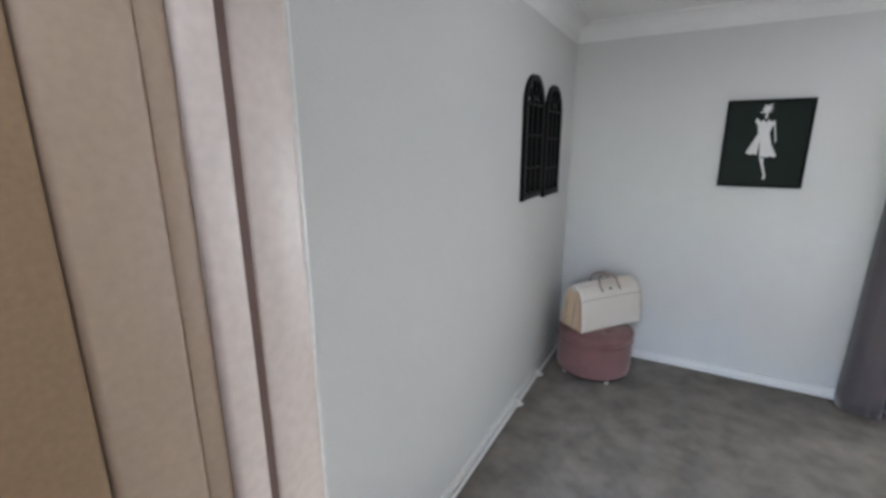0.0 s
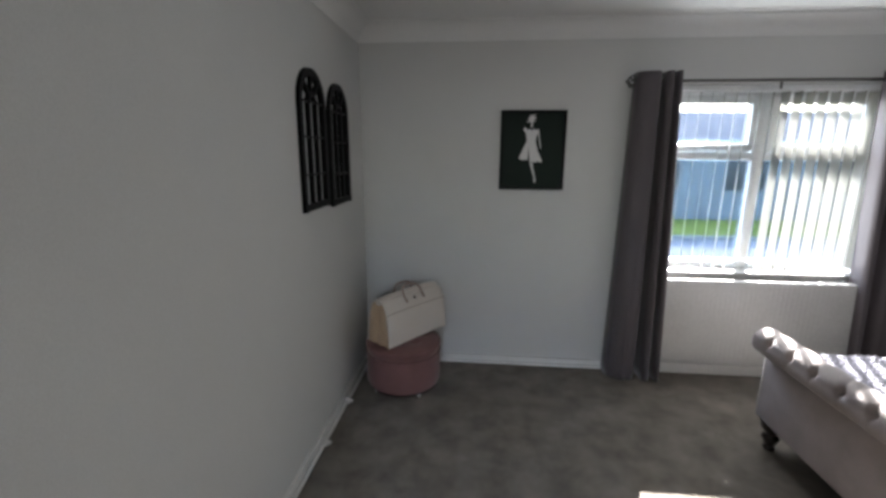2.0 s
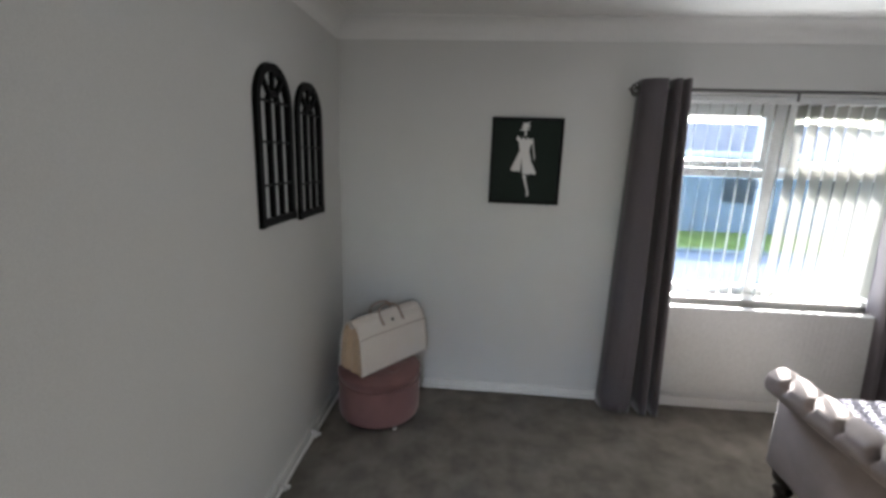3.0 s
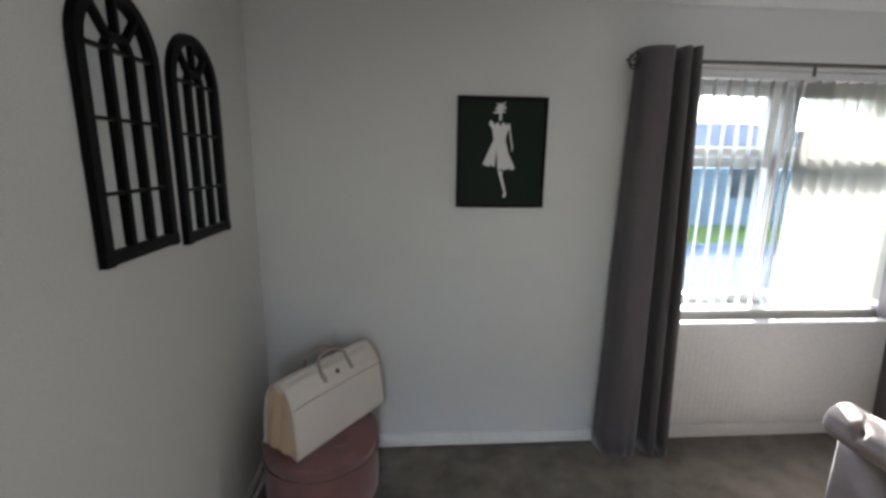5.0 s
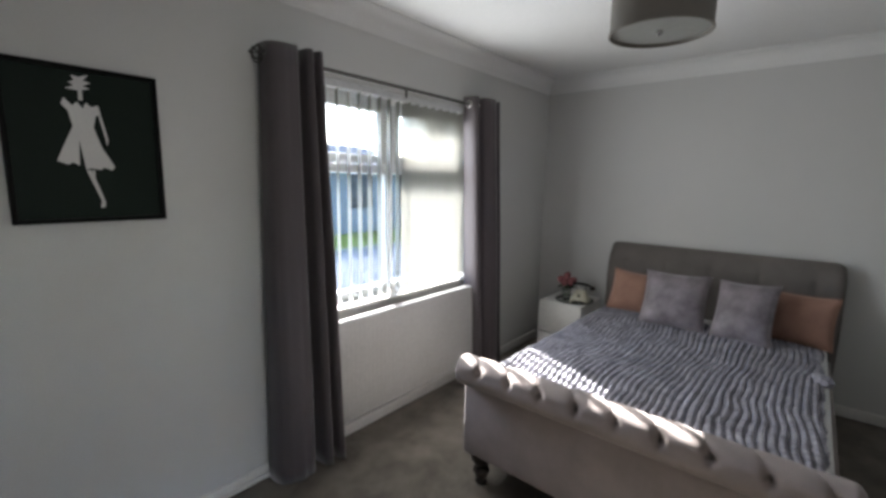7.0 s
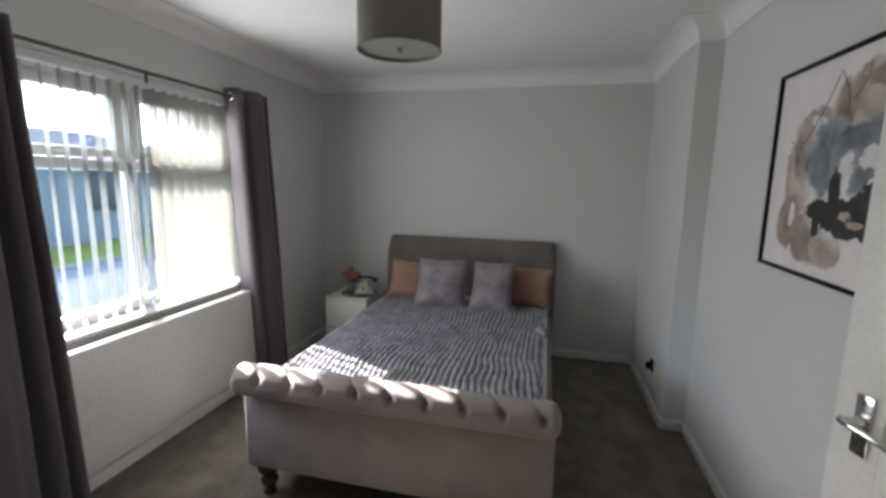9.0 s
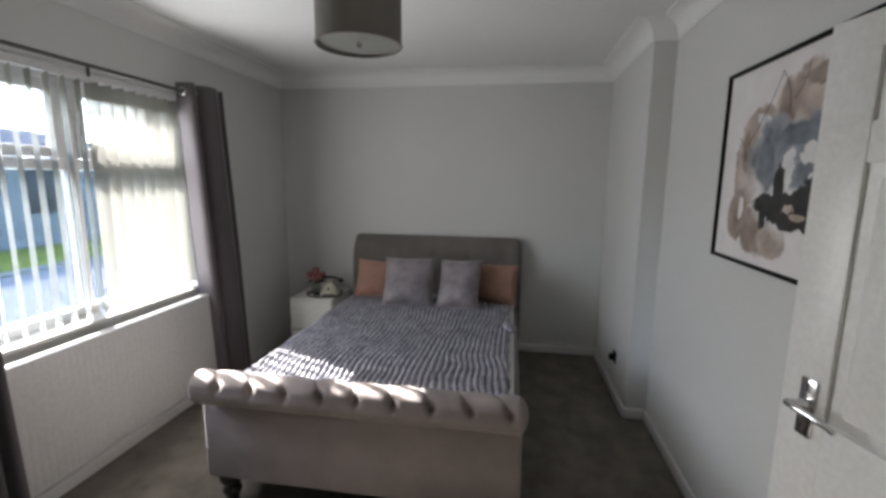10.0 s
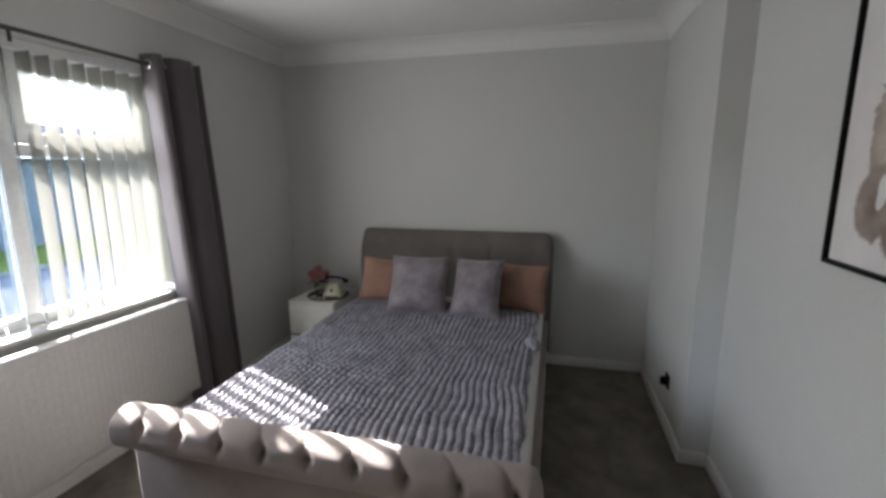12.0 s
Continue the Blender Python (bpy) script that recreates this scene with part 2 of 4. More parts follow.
def thing(name, label, category, at=(0, 0, 0), group="", kind="", rz=0):
    ob = new(name)
    ob.matrix_world = pose(*at, 0, 0, rz)
    return tagged(ob, label, category, group, kind)


def solid(name, bm, material, label, category, group="", kind=""):
    return tagged(new(name, finish(name, bm, material)), label, category, group, kind)


def structure(name, bm, material, label, category):
    return solid(name, bm, material, label, category, kind="structure")


# ---- the room ----
XL, XR, YW, YD, YB, XB, ZC = -0.76, 4.155, 4.0, 0.815, 0.952, 3.055, 2.572
WX0, WX1, WZ0, WZ1 = 1.36, 2.94, 0.83, 2.155   # window opening
DX0, DX1, DZ = -0.37, 0.545, 2.03             # door opening
YL = 0.815                                    # room face of the wall beside the door on the corner side

structure("floor", one_box(-1.6, XR + 0.2, -1.3, YW + 0.1, -0.1, 0.0), CARPET, "taupe grey carpet with brushed darker patches", "floor")
structure("ceiling", one_box(-1.6, XR + 0.2, -1.3, YW + 0.28, ZC, ZC + 0.1), CEIL, "plain white painted ceiling", "ceiling")
structure("wall_west", one_box(XL - 0.15, XL, YL, YW + 0.28, 0.0, ZC), WALL, "light grey painted wall with black arched mirrors", "wall")
structure("wall_east", one_box(XR, XR + 0.15, 0.5, YW + 0.28, 0.0, ZC), WALL, "light grey painted wall behind the bed", "wall")
bm = bmesh.new()
box(bm, XL, WX0, YW, YW + 0.28, 0, ZC)
box(bm, WX1, XR, YW, YW + 0.28, 0, ZC)
box(bm, WX0, WX1, YW, YW + 0.28, 0, WZ0)
box(bm, WX0, WX1, YW, YW + 0.28, WZ1, ZC)
structure("wall_north", bm, WALL, "light grey painted wall with a wide window", "wall")
bm = bmesh.new()
box(bm, DX1, XB, YD - 0.14, YD, 0, ZC)
box(bm, DX0, DX1, YD - 0.14, YD, DZ, ZC)
box(bm, XL - 0.15, DX0 - 0.03, YL - 0.36, YL, 0, ZC)
box(bm, DX0 - 0.03, DX0, YL - 0.14, YL, DZ, ZC)
structure("wall_south", bm, WALL, "light grey painted wall with a doorway", "wall")
structure("wall_box", one_box(XB, XR, YD - 0.14, YB, 0, ZC), WALL, "shallow light grey boxed-out wall in the corner", "wall")
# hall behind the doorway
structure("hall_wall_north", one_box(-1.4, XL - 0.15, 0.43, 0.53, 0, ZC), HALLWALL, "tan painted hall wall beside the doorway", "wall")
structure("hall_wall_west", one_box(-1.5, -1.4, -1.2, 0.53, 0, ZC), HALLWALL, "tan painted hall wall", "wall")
# unseen opening added to the hall wall for the fill light: narrow and high
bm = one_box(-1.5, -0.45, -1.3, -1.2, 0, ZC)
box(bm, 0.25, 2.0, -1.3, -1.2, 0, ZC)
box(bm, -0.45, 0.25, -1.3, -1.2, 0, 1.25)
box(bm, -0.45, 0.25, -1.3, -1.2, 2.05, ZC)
structure("hall_wall_south", bm, HALLWALL, "tan painted hall wall with an added opening for fill light", "wall")
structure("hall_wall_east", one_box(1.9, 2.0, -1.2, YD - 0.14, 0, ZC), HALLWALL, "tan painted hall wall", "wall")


# cove along the top of every wall
def cove(name, p0, p1, inward, length_trim=(0, 0)):
    p0, p1, inward = Vector((*p0, 0)), Vector((*p1, 0)), Vector((*inward, 0))
    d = (p1 - p0).normalized()
    prof = [(0.0, -0.115), (0.006, -0.115), (0.008, -0.105)]
    for i in range(9):
        a = i / 8 * math.pi / 2
        prof.append((0.012 + 0.103 * (1 - math.cos(a)), -0.10 + 0.09 * math.sin(a)))
    prof += [(0.122, -0.008), (0.122, 0.0), (0.0, 0.0)]
    bm = bmesh.new()
    ends = []
    for p, sgn, tr in ((p0, 1, length_trim[0]), (p1, -1, length_trim[1])):
        ends.append([bm.verts.new(p + inward * a + d * sgn * a * tr + Vector((0, 0, ZC + b))) for a, b in prof])
    n = len(prof)
    for i in range(n - 1):
        bm.faces.new((ends[0][i], ends[0][i + 1], ends[1][i + 1], ends[1][i]))
    return structure(name, bm, CEIL, "white plaster cove along the ceiling edge", "cornice")


cove("trim_cove_north", (XL, YW), (XR, YW), (0, -1), (1, 1))
cove("trim_cove_west", (XL, YL), (XL, YW), (1, 0), (1, 1))
cove("trim_cove_east", (XR, YB), (XR, YW), (-1, 0), (1, 1))
cove("trim_cove_box", (XB, YB), (XR, YB), (0, 1), (-1, 1))
cove("trim_cove_return", (XB, YD), (XB, YB), (-1, 0), (1, -1))
cove("trim_cove_south", (DX1 + 0.0, YD), (XB, YD), (0, 1), (0, 1))


def skirting(name, x0, x1, y0, y1, h=0.075):
    bm = one_box(x0, x1, y0, y1, 0, h, 0.004)
    return structure(name, bm, WHITE, "narrow white gloss skirting board", "skirting")


skirting("baseboard_north", XL + 0.018, XR - 0.018, YW - 0.018, YW)
skirting("baseboard_west", XL, XL + 0.018, YL + 0.07, YW)
skirting("baseboard_east", XR - 0.018, XR, YB, YW)
skirting("baseboard_box", XB + 0.0, XR - 0.018, YB, YB + 0.018)
skirting("baseboard_return", XB - 0.018, XB, YD + 0.018, YB + 0.018)
skirting("baseboard_south", DX1 + 0.09, XB - 0.018, YD, YD + 0.018)

# heating pipe along the foot of two walls, with clips
bm = bmesh.new()
tube(bm, [(XL + 0.035, YL + 0.1, 0.032), (XL + 0.035, 2.0, 0.03), (XL + 0.035, YW - 0.045, 0.032)], 0.010, 10)
pipe = thing("heating_pipe", "white painted heating pipe along the skirting", "pipe", (XL + 0.035, 2.4, 0))
ob = part("pipe_run", bm, WHITE, pipe)
ob.matrix_parent_inverse = pipe.matrix_world.inverted()
bm = tube(bmesh.new(), [(XL + 0.04, YW - 0.035, 0.032), (0.2, YW - 0.035, 0.03), (1.45, YW - 0.035, 0.032)], 0.010, 10)
ob = part("pipe_run", bm, WHITE, pipe)
ob.matrix_parent_inverse = pipe.matrix_world.inverted()
for yy in (1.6, 2.86, 3.3):
    bm = one_box(XL + 0.016, XL + 0.052, yy - 0.014, yy + 0.014, 0.008, 0.055, 0.006)
    tube(bm, [(XL + 0.05, yy, 0.03), (XL + 0.068, yy, 0.03)], 0.012, 10)
    ob = part("pipe_clip", bm, WHITE, pipe)
    ob.matrix_parent_inverse = pipe.matrix_world.inverted()

# ---- door lining and architrave ----
lining = thing("door_lining_1", "white painted door lining with a stop bead", "door frame", (DX0, YL, 0), kind="structure")


def fixed(name, bm, material, parent, label=""):
    ob = part(name, bm, material, parent, label)
    ob.matrix_parent_inverse = parent.matrix_world.inverted()
    return ob


# Warm hall light and shade are put into these beige and cream jamb colours.
fixed("jamb_outer", one_box(DX0 - 0.03, DX0 + 0.018, 0.43, 0.525, 0, DZ, 0.010, 3), HALLWALL, lining, "brown outer jamb")
fixed("jamb_bead", one_box(DX0 - 0.03, DX0 + 0.012, 0.619, 0.651, 0, DZ, 0.004), CREAM, lining, "narrow bead, shade and warm light in its beige")
fixed("jamb_hall_side", one_box(DX0 - 0.03, DX0 + 0.018, 0.526, 0.618, 0, DZ, 0.008, 3), CREAM, lining, "outer jamb, shade and warm light in its beige")
fixed("stop_bead", one_box(DX0 - 0.03, DX0 + 0.022, 0.652, 0.700, 0, DZ, 0.008, 3), JAMBWARM, lining)
# Shade of the rebate groove, drawn as a dark brown strip.
fixed("groove_shade", one_box(DX0 - 0.03, DX0 + 0.004, 0.700, 0.722, 0, DZ), STRIP, lining, "dark brown strip for the shade in the rebate groove")
fixed("jamb_room_side", one_box(DX0 - 0.03, DX0, 0.722, YL + 0.004, 0, DZ, 0.010, 3), JAMBWARM, lining)
fixed("architrave", one_box(DX0 - 0.075, DX0 - 0.008, YL + 0.001, YL + 0.018, 0, DZ + 0.07, 0.007, 3), WHITE, lining)
fixed("jamb_far", one_box(DX1, DX1 + 0.03, YD - 0.15, YD + 0.003, 0, DZ, 0.004), WHITE, lining)
fixed("head_jamb", one_box(DX0, DX1, YD - 0.15, YD + 0.003, DZ - 0.03, DZ, 0.004), WHITE, lining)
fixed("architrave", one_box(DX1 + 0.01, DX1 + 0.085, YD + 0.001, YD + 0.016, 0, DZ + 0.07, 0.006), WHITE, lining)


# ---- six-panel door, swung open against the wall ----
def six_panel_door():
    d = thing("door_1", "white moulded six-panel door standing wide open", "door", (DX1 + 0.03, YD + 0.025, 0), kind="structure", rz=12.0)
    w, h, t = 0.77, 1.98, 0.036
    stiles = [(0, 0.115), (0.33, 0.43), (0.645, w)]
    rails = [(0.01, 0.22), (0.82, 1.045), (1.66, 1.75), (1.90, h)]
    for a, b in stiles:
        part("stile", one_box(a, b, 0, t, 0.01, h, 0.003), WHITE, d)
    for a, b in rails:
        for c, e in ((0.115, 0.33), (0.43, 0.645)):
            part("rail", one_box(c, e, 0, t, a, b, 0.003), WHITE, d)
    for c, e in ((0.115, 0.33), (0.43, 0.645)):
        for a, b in ((0.22, 0.82), (1.045, 1.66), (1.75, 1.90)):
            bm = one_box(c, e, 0.010, t - 0.010, a, b)
            box(bm, c + 0.032, e - 0.032, 0.003, t - 0.003, a + 0.032, b - 0.032, 0.009, 3)
            part("panel", bm, WHITE, d)
    bm = one_box(0.668, 0.712, t, t + 0.007, 0.987, 1.137, 0.003)
    plate = part("backplate", bm, CHROME, d, "polished chrome backplate")
    bm = bmesh.new()
    lathe(bm, [(0.012, 0), (0.012, 0.008), (0.009, 0.012), (0.009, 0.05)], 16, pose(0.690, t + 0.006, 1.075, -90, 0, 0))
    tube(bm, [(0.697, t + 0.05, 1.075), (0.675, t + 0.055, 1.075), (0.635, t + 0.052, 1.073), (0.595, t + 0.047, 1.068), (0.575, t + 0.044, 1.062)], lambda u: 0.0095 - 0.003 * u, 12)
    part("lever", bm, CHROME, d, "polished chrome lever handle")
    for zz in (1.002, 1.122):
        part("screw", lathe(bmesh.new(), [(0.004, 0), (0.004, 0.002), (0.002, 0.003)], 10, pose(0.690, t + 0.0068, zz, -90, 0, 0)), IRON, d)
    for zz in (0.25, 1.0, 1.75):
        part("hinge", tube(bmesh.new(), [(0.0, t * 0.5, zz - 0.04), (0.0, t * 0.5, zz + 0.04)], 0.006, 10), CHROME, d, "chrome butt hinge")
    return d


six_panel_door()

# ---- window ----
win = thing("window_1", "white plastic casement window with two lights and top sashes", "window", (WX0, YW + 0.14, WZ0), kind="structure")
FY0, FY1 = YW + 0.135, YW + 0.205
XM, ZT = 2.155, 1.675


def frame_ring(name, x0, x1, z0, z1, w, y0, y1, bev=0.006):
    bm = bmesh.new()
    box(bm, x0, x0 + w, y0, y1, z0, z1, bev)
    box(bm, x1 - w, x1, y0, y1, z0, z1, bev)
    box(bm, x0 + w, x1 - w, y0 + 0.001, y1 - 0.001, z0, z0 + w, bev)
    box(bm, x0 + w, x1 - w, y0 + 0.001, y1 - 0.001, z1 - w, z1, bev)
    return fixed(name, bm, UPVC, win)


frame_ring("window_frame", WX0, WX1, WZ0, WZ1, 0.055, FY0, FY1)
fixed("mullion", one_box(XM - 0.035, XM + 0.035, FY0, FY1, WZ0 + 0.055, WZ1 - 0.055, 0.006), UPVC, win)
for a, b in ((WX0 + 0.055, XM - 0.035), (XM + 0.035, WX1 - 0.055)):
    fixed("transom", one_box(a, b, FY0, FY1, ZT - 0.03, ZT + 0.03, 0.006), UPVC, win)
    frame_ring("top_sash", a + 0.002, b - 0.002, ZT + 0.032, WZ1 - 0.057, 0.055, FY0 - 0.012, FY1 - 0.02)
    fixed("pane", one_box(a + 0.04, b - 0.04, FY0 + 0.03, FY0 + 0.036, ZT + 0.08, WZ1 - 0.105), PANE, win, "glass pane, grey to dim the view outside").visible_shadow = False
    fixed("pane", one_box(a + 0.002, b - 0.002, FY0 + 0.03, FY0 + 0.036, WZ0 + 0.06, ZT - 0.032), PANE, win, "glass pane, grey to dim the view outside").visible_shadow = False
    fixed("window_handle", one_box((a + b) / 2 - 0.05, (a + b) / 2 + 0.05, FY0 - 0.035, FY0 - 0.013, ZT + 0.045, ZT + 0.062, 0.005), UPVC, win)
fixed("window_sill", one_box(WX0 - 0.03, WX1 + 0.03, YW - 0.006, FY0 + 0.0, WZ0 - 0.022, WZ0 + 0.002, 0.006), WHITE, win, "white gloss window board")
fixed("outer_sill", one_box(WX0 - 0.03, WX1 + 0.03, FY1, YW + 0.34, WZ0 - 0.04, WZ0 + 0.01, 0.006), UPVC, win)

# ---- vertical blind ----
blind = thing("vertical_blind", "sheer white vertical blind with partly turned slats", "blind", (2.17, YW + 0.013, WZ0))
fixed("headrail", one_box(WX0 + 0.01, WX1 - 0.01, YW - 0.008, YW + 0.035, WZ1 - 0.045, WZ1 - 0.004, 0.005), UPVC, blind, "white aluminium headrail")
PITCH = 0.079
NS = int((WX1 - WX0 - 0.06) / PITCH)
SZ0, SZ1 = WZ0 + 0.012, WZ1 - 0.047
rng = random.Random(4)
for i in range(NS + 1):
    x = WX0 + 0.05 + i * PITCH
    open_side = x < 2.15
    ang = math.atan(0.45 if open_side else -0.03) + rng.uniform(-0.03, 0.03)
    twist = rng.uniform(-0.03, 0.03)
    yc = YW + 0.013

    def slat(u, v, x=x, ang=ang, twist=twist, yc=yc):
        a = ang + twist * (1 - v)
        s = (u - 0.5) * 0.089
        c = 0.0018 * math.cos((u - 0.5) * math.pi)
        return (x + s * math.sin(a) + c * math.cos(a), yc + s * math.cos(a) - c * math.sin(a), SZ0 + (SZ1 - SZ0) * v)

    sl = fixed("slat", surf(slat, 6, 8), SLAT, blind)
    bm = one_box(-0.001, 0.001, -0.0435, 0.0435, 0.004, 0.034)
    bmesh.ops.transform(bm, matrix=pose(x, yc, SZ0, 0, 0, -math.degrees(ang + twist)), verts=bm.verts)
    fixed("slat_weight", bm, WEIGHT, blind)
bm = tube(bmesh.new(), [(WX0 + 0.05 + i * PITCH / 4, YW - 0.031, SZ0 + 0.022 - 0.010 * abs(math.sin(i * math.pi / 4))) for i in range(NS * 4 + 1)], 0.0012, 5)
fixed("bead_chain", bm, WEIGHT, blind)

# ---- curtain pole ----
RY, RZ = YW - 0.085, 2.168
pole = thing("curtain_pole", "dark pewter metal curtain pole with cage finials", "curtain pole", (2.2, RY, RZ))
fixed("pole", tube(bmesh.new(), [(1.17, RY, RZ), (2.2, RY, RZ), (3.05, RY, RZ)], 0.0115, 14), IRON, pole)
for s, xx in ((-1, 1.18), (1, 3.05)):
    bm = bmesh.new()
    for k in range(6):
        a0 = k * math.pi / 3
        tube(bm, [(xx + s * (0.004 + 0.062 * u / 10), RY + 0.040 * math.sin(u / 10 * math.pi) * math.cos(a0 + u * 0.16),
                   RZ + 0.040 * math.sin(u / 10 * math.pi) * math.sin(a0 + u * 0.16)) for u in range(11)], 0.0042, 7)
    lathe(bm, [(0.013, 0), (0.016, 0.006), (0.013, 0.012)], 14, pose(xx - s * 0.006, RY, RZ, 0, 90 * s, 0))
    lathe(bm, [(0.006, 0), (0.009, 0.006), (0.003, 0.016)], 12, pose(xx + s * 0.062, RY, RZ, 0, 90 * s, 0))
    fixed("finial", bm, IRON, pole)
for xx in (1.20, 2.10, 3.03):
    bm = bmesh.new()
    tube(bm, [(xx, YW, RZ + 0.018), (xx, YW - 0.03, RZ + 0.012), (xx, RY, RZ)], 0.006, 8)
    box(bm, xx - 0.006, xx + 0.006, RY - 0.008, RY + 0.006, RZ - 0.055, RZ - 0.008, 0.003)
    fixed("bracket", bm, IRON, pole)


# ---- curtains: a broad leading fold and tight pleats beside it ----
def curtain(name, folds, flare, zb, label):
    """folds: (x, y) turning points of the cloth at the rail; flare: how far each end moves out at the hem."""
    c = thing(name, label, "curtain", (sum(f[0] for f in folds) / len(folds), RY, zb), group="window curtains")
    pts = [Vector((a, b, 0)) for a, b in folds]
    n = len(pts)

    def at(u):
        f = u * (n - 1)
        i = min(int(f), n - 2)
        p = [pts[max(0, min(n - 1, k))] for k in (i - 1, i, i + 1, i + 2)]
        t = f - i
        return 0.5 * (2 * p[1] + (p[2] - p[0]) * t + (2 * p[0] - 5 * p[1] + 4 * p[2] - p[3]) * t * t + (3 * p[1] - p[0] - 3 * p[2] + p[3]) * t ** 3)

    x0, x1 = folds[0][0], folds[-1][0]

    def cloth(u, v):
        p = at(u)
        k = (p.x - x0) / (x1 - x0)
        drop = 1 - v
        grow = flare[0] * (1 - k) + flare[1] * k
        sway = 0.010 * noise.noise(Vector((u * 5, v * 2.2, 3.1))) * drop
        return (p.x + grow * drop + sway, RY + (p.y - RY) * (1.0 + 0.25 * drop) + (0.014 * noise.noise(Vector((u * 7, v * 1.7, 8))) + 0.007 * noise.noise(Vector((u * 26, v * 0.9, 5)))) * (0.35 + 0.65 * drop),
                zb + (RZ + 0.055 - zb) * v)

    body = fixed("cloth", surf(cloth, 26 * (n - 1) // 2, 26), CURTAIN, c)
    m = body.modifiers.new("thick", 'SOLIDIFY')
    m.thickness = 0.004
    for i in range(n - 1):
        p = (pts[i] + pts[i + 1]) / 2
        d = (pts[i + 1] - pts[i])
        bm = bmesh.new()
        rot = pose(p.x, RY, RZ, 0, 90, 0)
        tube(bm, [rot @ Vector((0.022 * math.cos(a), 0.022 * math.sin(a), 0)) for a in [k * math.pi / 10 for k in range(21)]], 0.005, 6)
        fixed("eyelet", bm, CHROME, c, "chrome curtain eyelet")
    return c


curtain("curtain", [(1.172, RY + 0.040), (1.178, RY - 0.030), (1.215, RY - 0.066), (1.265, RY - 0.074), (1.312, RY - 0.060), (1.330, RY + 0.055), (1.346, RY + 0.02), (1.356, RY - 0.070), (1.386, RY - 0.074),
                    (1.398, RY + 0.050), (1.408, RY + 0.03), (1.416, RY - 0.072), (1.440, RY - 0.076), (1.452, RY + 0.02)], (-0.040, 0.085), 0.010, "mauve grey eyelet curtain drawn aside, brushing the carpet")
curtain("curtain", [(2.746, RY + 0.05), (2.752, RY - 0.045), (2.80, RY - 0.055), (2.838, RY + 0.055), (2.862, RY - 0.055), (2.93, RY - 0.085), (3.00, RY - 0.072), (3.03, RY + 0.05), (3.070, RY - 0.060),
                    (3.110, RY + 0.03)], (0.11, 0.125), 0.010, "mauve grey eyelet curtain drawn aside at the bed end")


# ---- radiator ----
def radiator(x0, x1, z0, z1):
    r = thing("radiator", "long white ribbed panel radiator under the window", "radiator", ((x0 + x1) / 2, YW - 0.06, z0))
    yf, yb = YW - 0.105, YW - 0.045
    n = int((x1 - x0 - 0.06) / 0.0333)
    bm = bmesh.new()
    prof = [(x0, yf + 0.010), (x0 + 0.006, yf + 0.003), (x0 + 0.03, yf)]
    xs = x0 + 0.03
    pw = (x1 - x0 - 0.06) / n
    for i in range(n):
        prof += [(xs + i * pw + pw * 0.36, yf), (xs + i * pw + pw * 0.46, yf + 0.0007), (xs + i * pw + pw * 0.54, yf + 0.0007), (xs + i * pw + pw * 0.64, yf)]
    prof += [(x1 - 0.03, yf), (x1 - 0.006, yf + 0.003), (x1, yf + 0.010)]
    rows = [(z0, 0.008), (z0 + 0.006, 0.0), (z1 - 0.006, 0.0), (z1, 0.008)]
    g = [[bm.verts.new((a, b + o, z)) for a, b in prof] for z, o in rows]
    for lo, hi in zip(g, g[1:]):
        for i in range(len(prof) - 1):
            bm.faces.new((lo[i], lo[i + 1], hi[i + 1], hi[i]))
    fixed("front_panel", bm, RADIATOR, r)
    fixed("back_panel", one_box(x0, x1, yb - 0.012, yb, z0, z1, 0.004), RADIATOR, r)
    fixed("side_cover", one_box(x0 - 0.002, x0 + 0.003, yf + 0.012, yb - 0.013, z0 + 0.01, z1 - 0.002), RADIATOR, r)
    fixed("side_cover", one_box(x1 - 0.003, x1 + 0.002, yf + 0.012, yb - 0.013, z0 + 0.01, z1 - 0.002), RADIATOR, r)
    bm = bmesh.new()
    k = int((x1 - x0) / 0.02)
    for i in range(k):
        box(bm, x0 + 0.01 + i * 0.02, x0 + 0.018 + i * 0.02, yf + 0.012, yb - 0.013, z1 - 0.004, z1 + 0.001)
    fixed("top_grille", bm, RADIATOR, r)
    bm = bmesh.new()
    tube(bm, [(x1 + 0.0, YW - 0.075, z0 + 0.03), (x1 + 0.035, YW - 0.075, z0 + 0.03), (x1 + 0.045, YW - 0.075, z0 + 0.02), (x1 + 0.045, YW - 0.075, -0.0)], 0.008, 10)
    fixed("pipe_tail", bm, CHROME, r, "chrome pipe tail")
    fixed("valve", lathe(bmesh.new(), [(0.012, -0.02), (0.016, 0.0), (0.016, 0.035), (0.012, 0.045)], 16, pose(x1 + 0.045, YW - 0.075, z0 + 0.03)), IRON, r, "dark radiator valve")
    for xx in (x0 + 0.25, x1 - 0.25):
        fixed("wall_bracket", one_box(xx - 0.02, xx + 0.02, yb - 0.001, YW, z0 + 0.08, z1 - 0.08), UPVC, r)
    return r


radiator(1.44, 2.888, 0.165, 0.788)


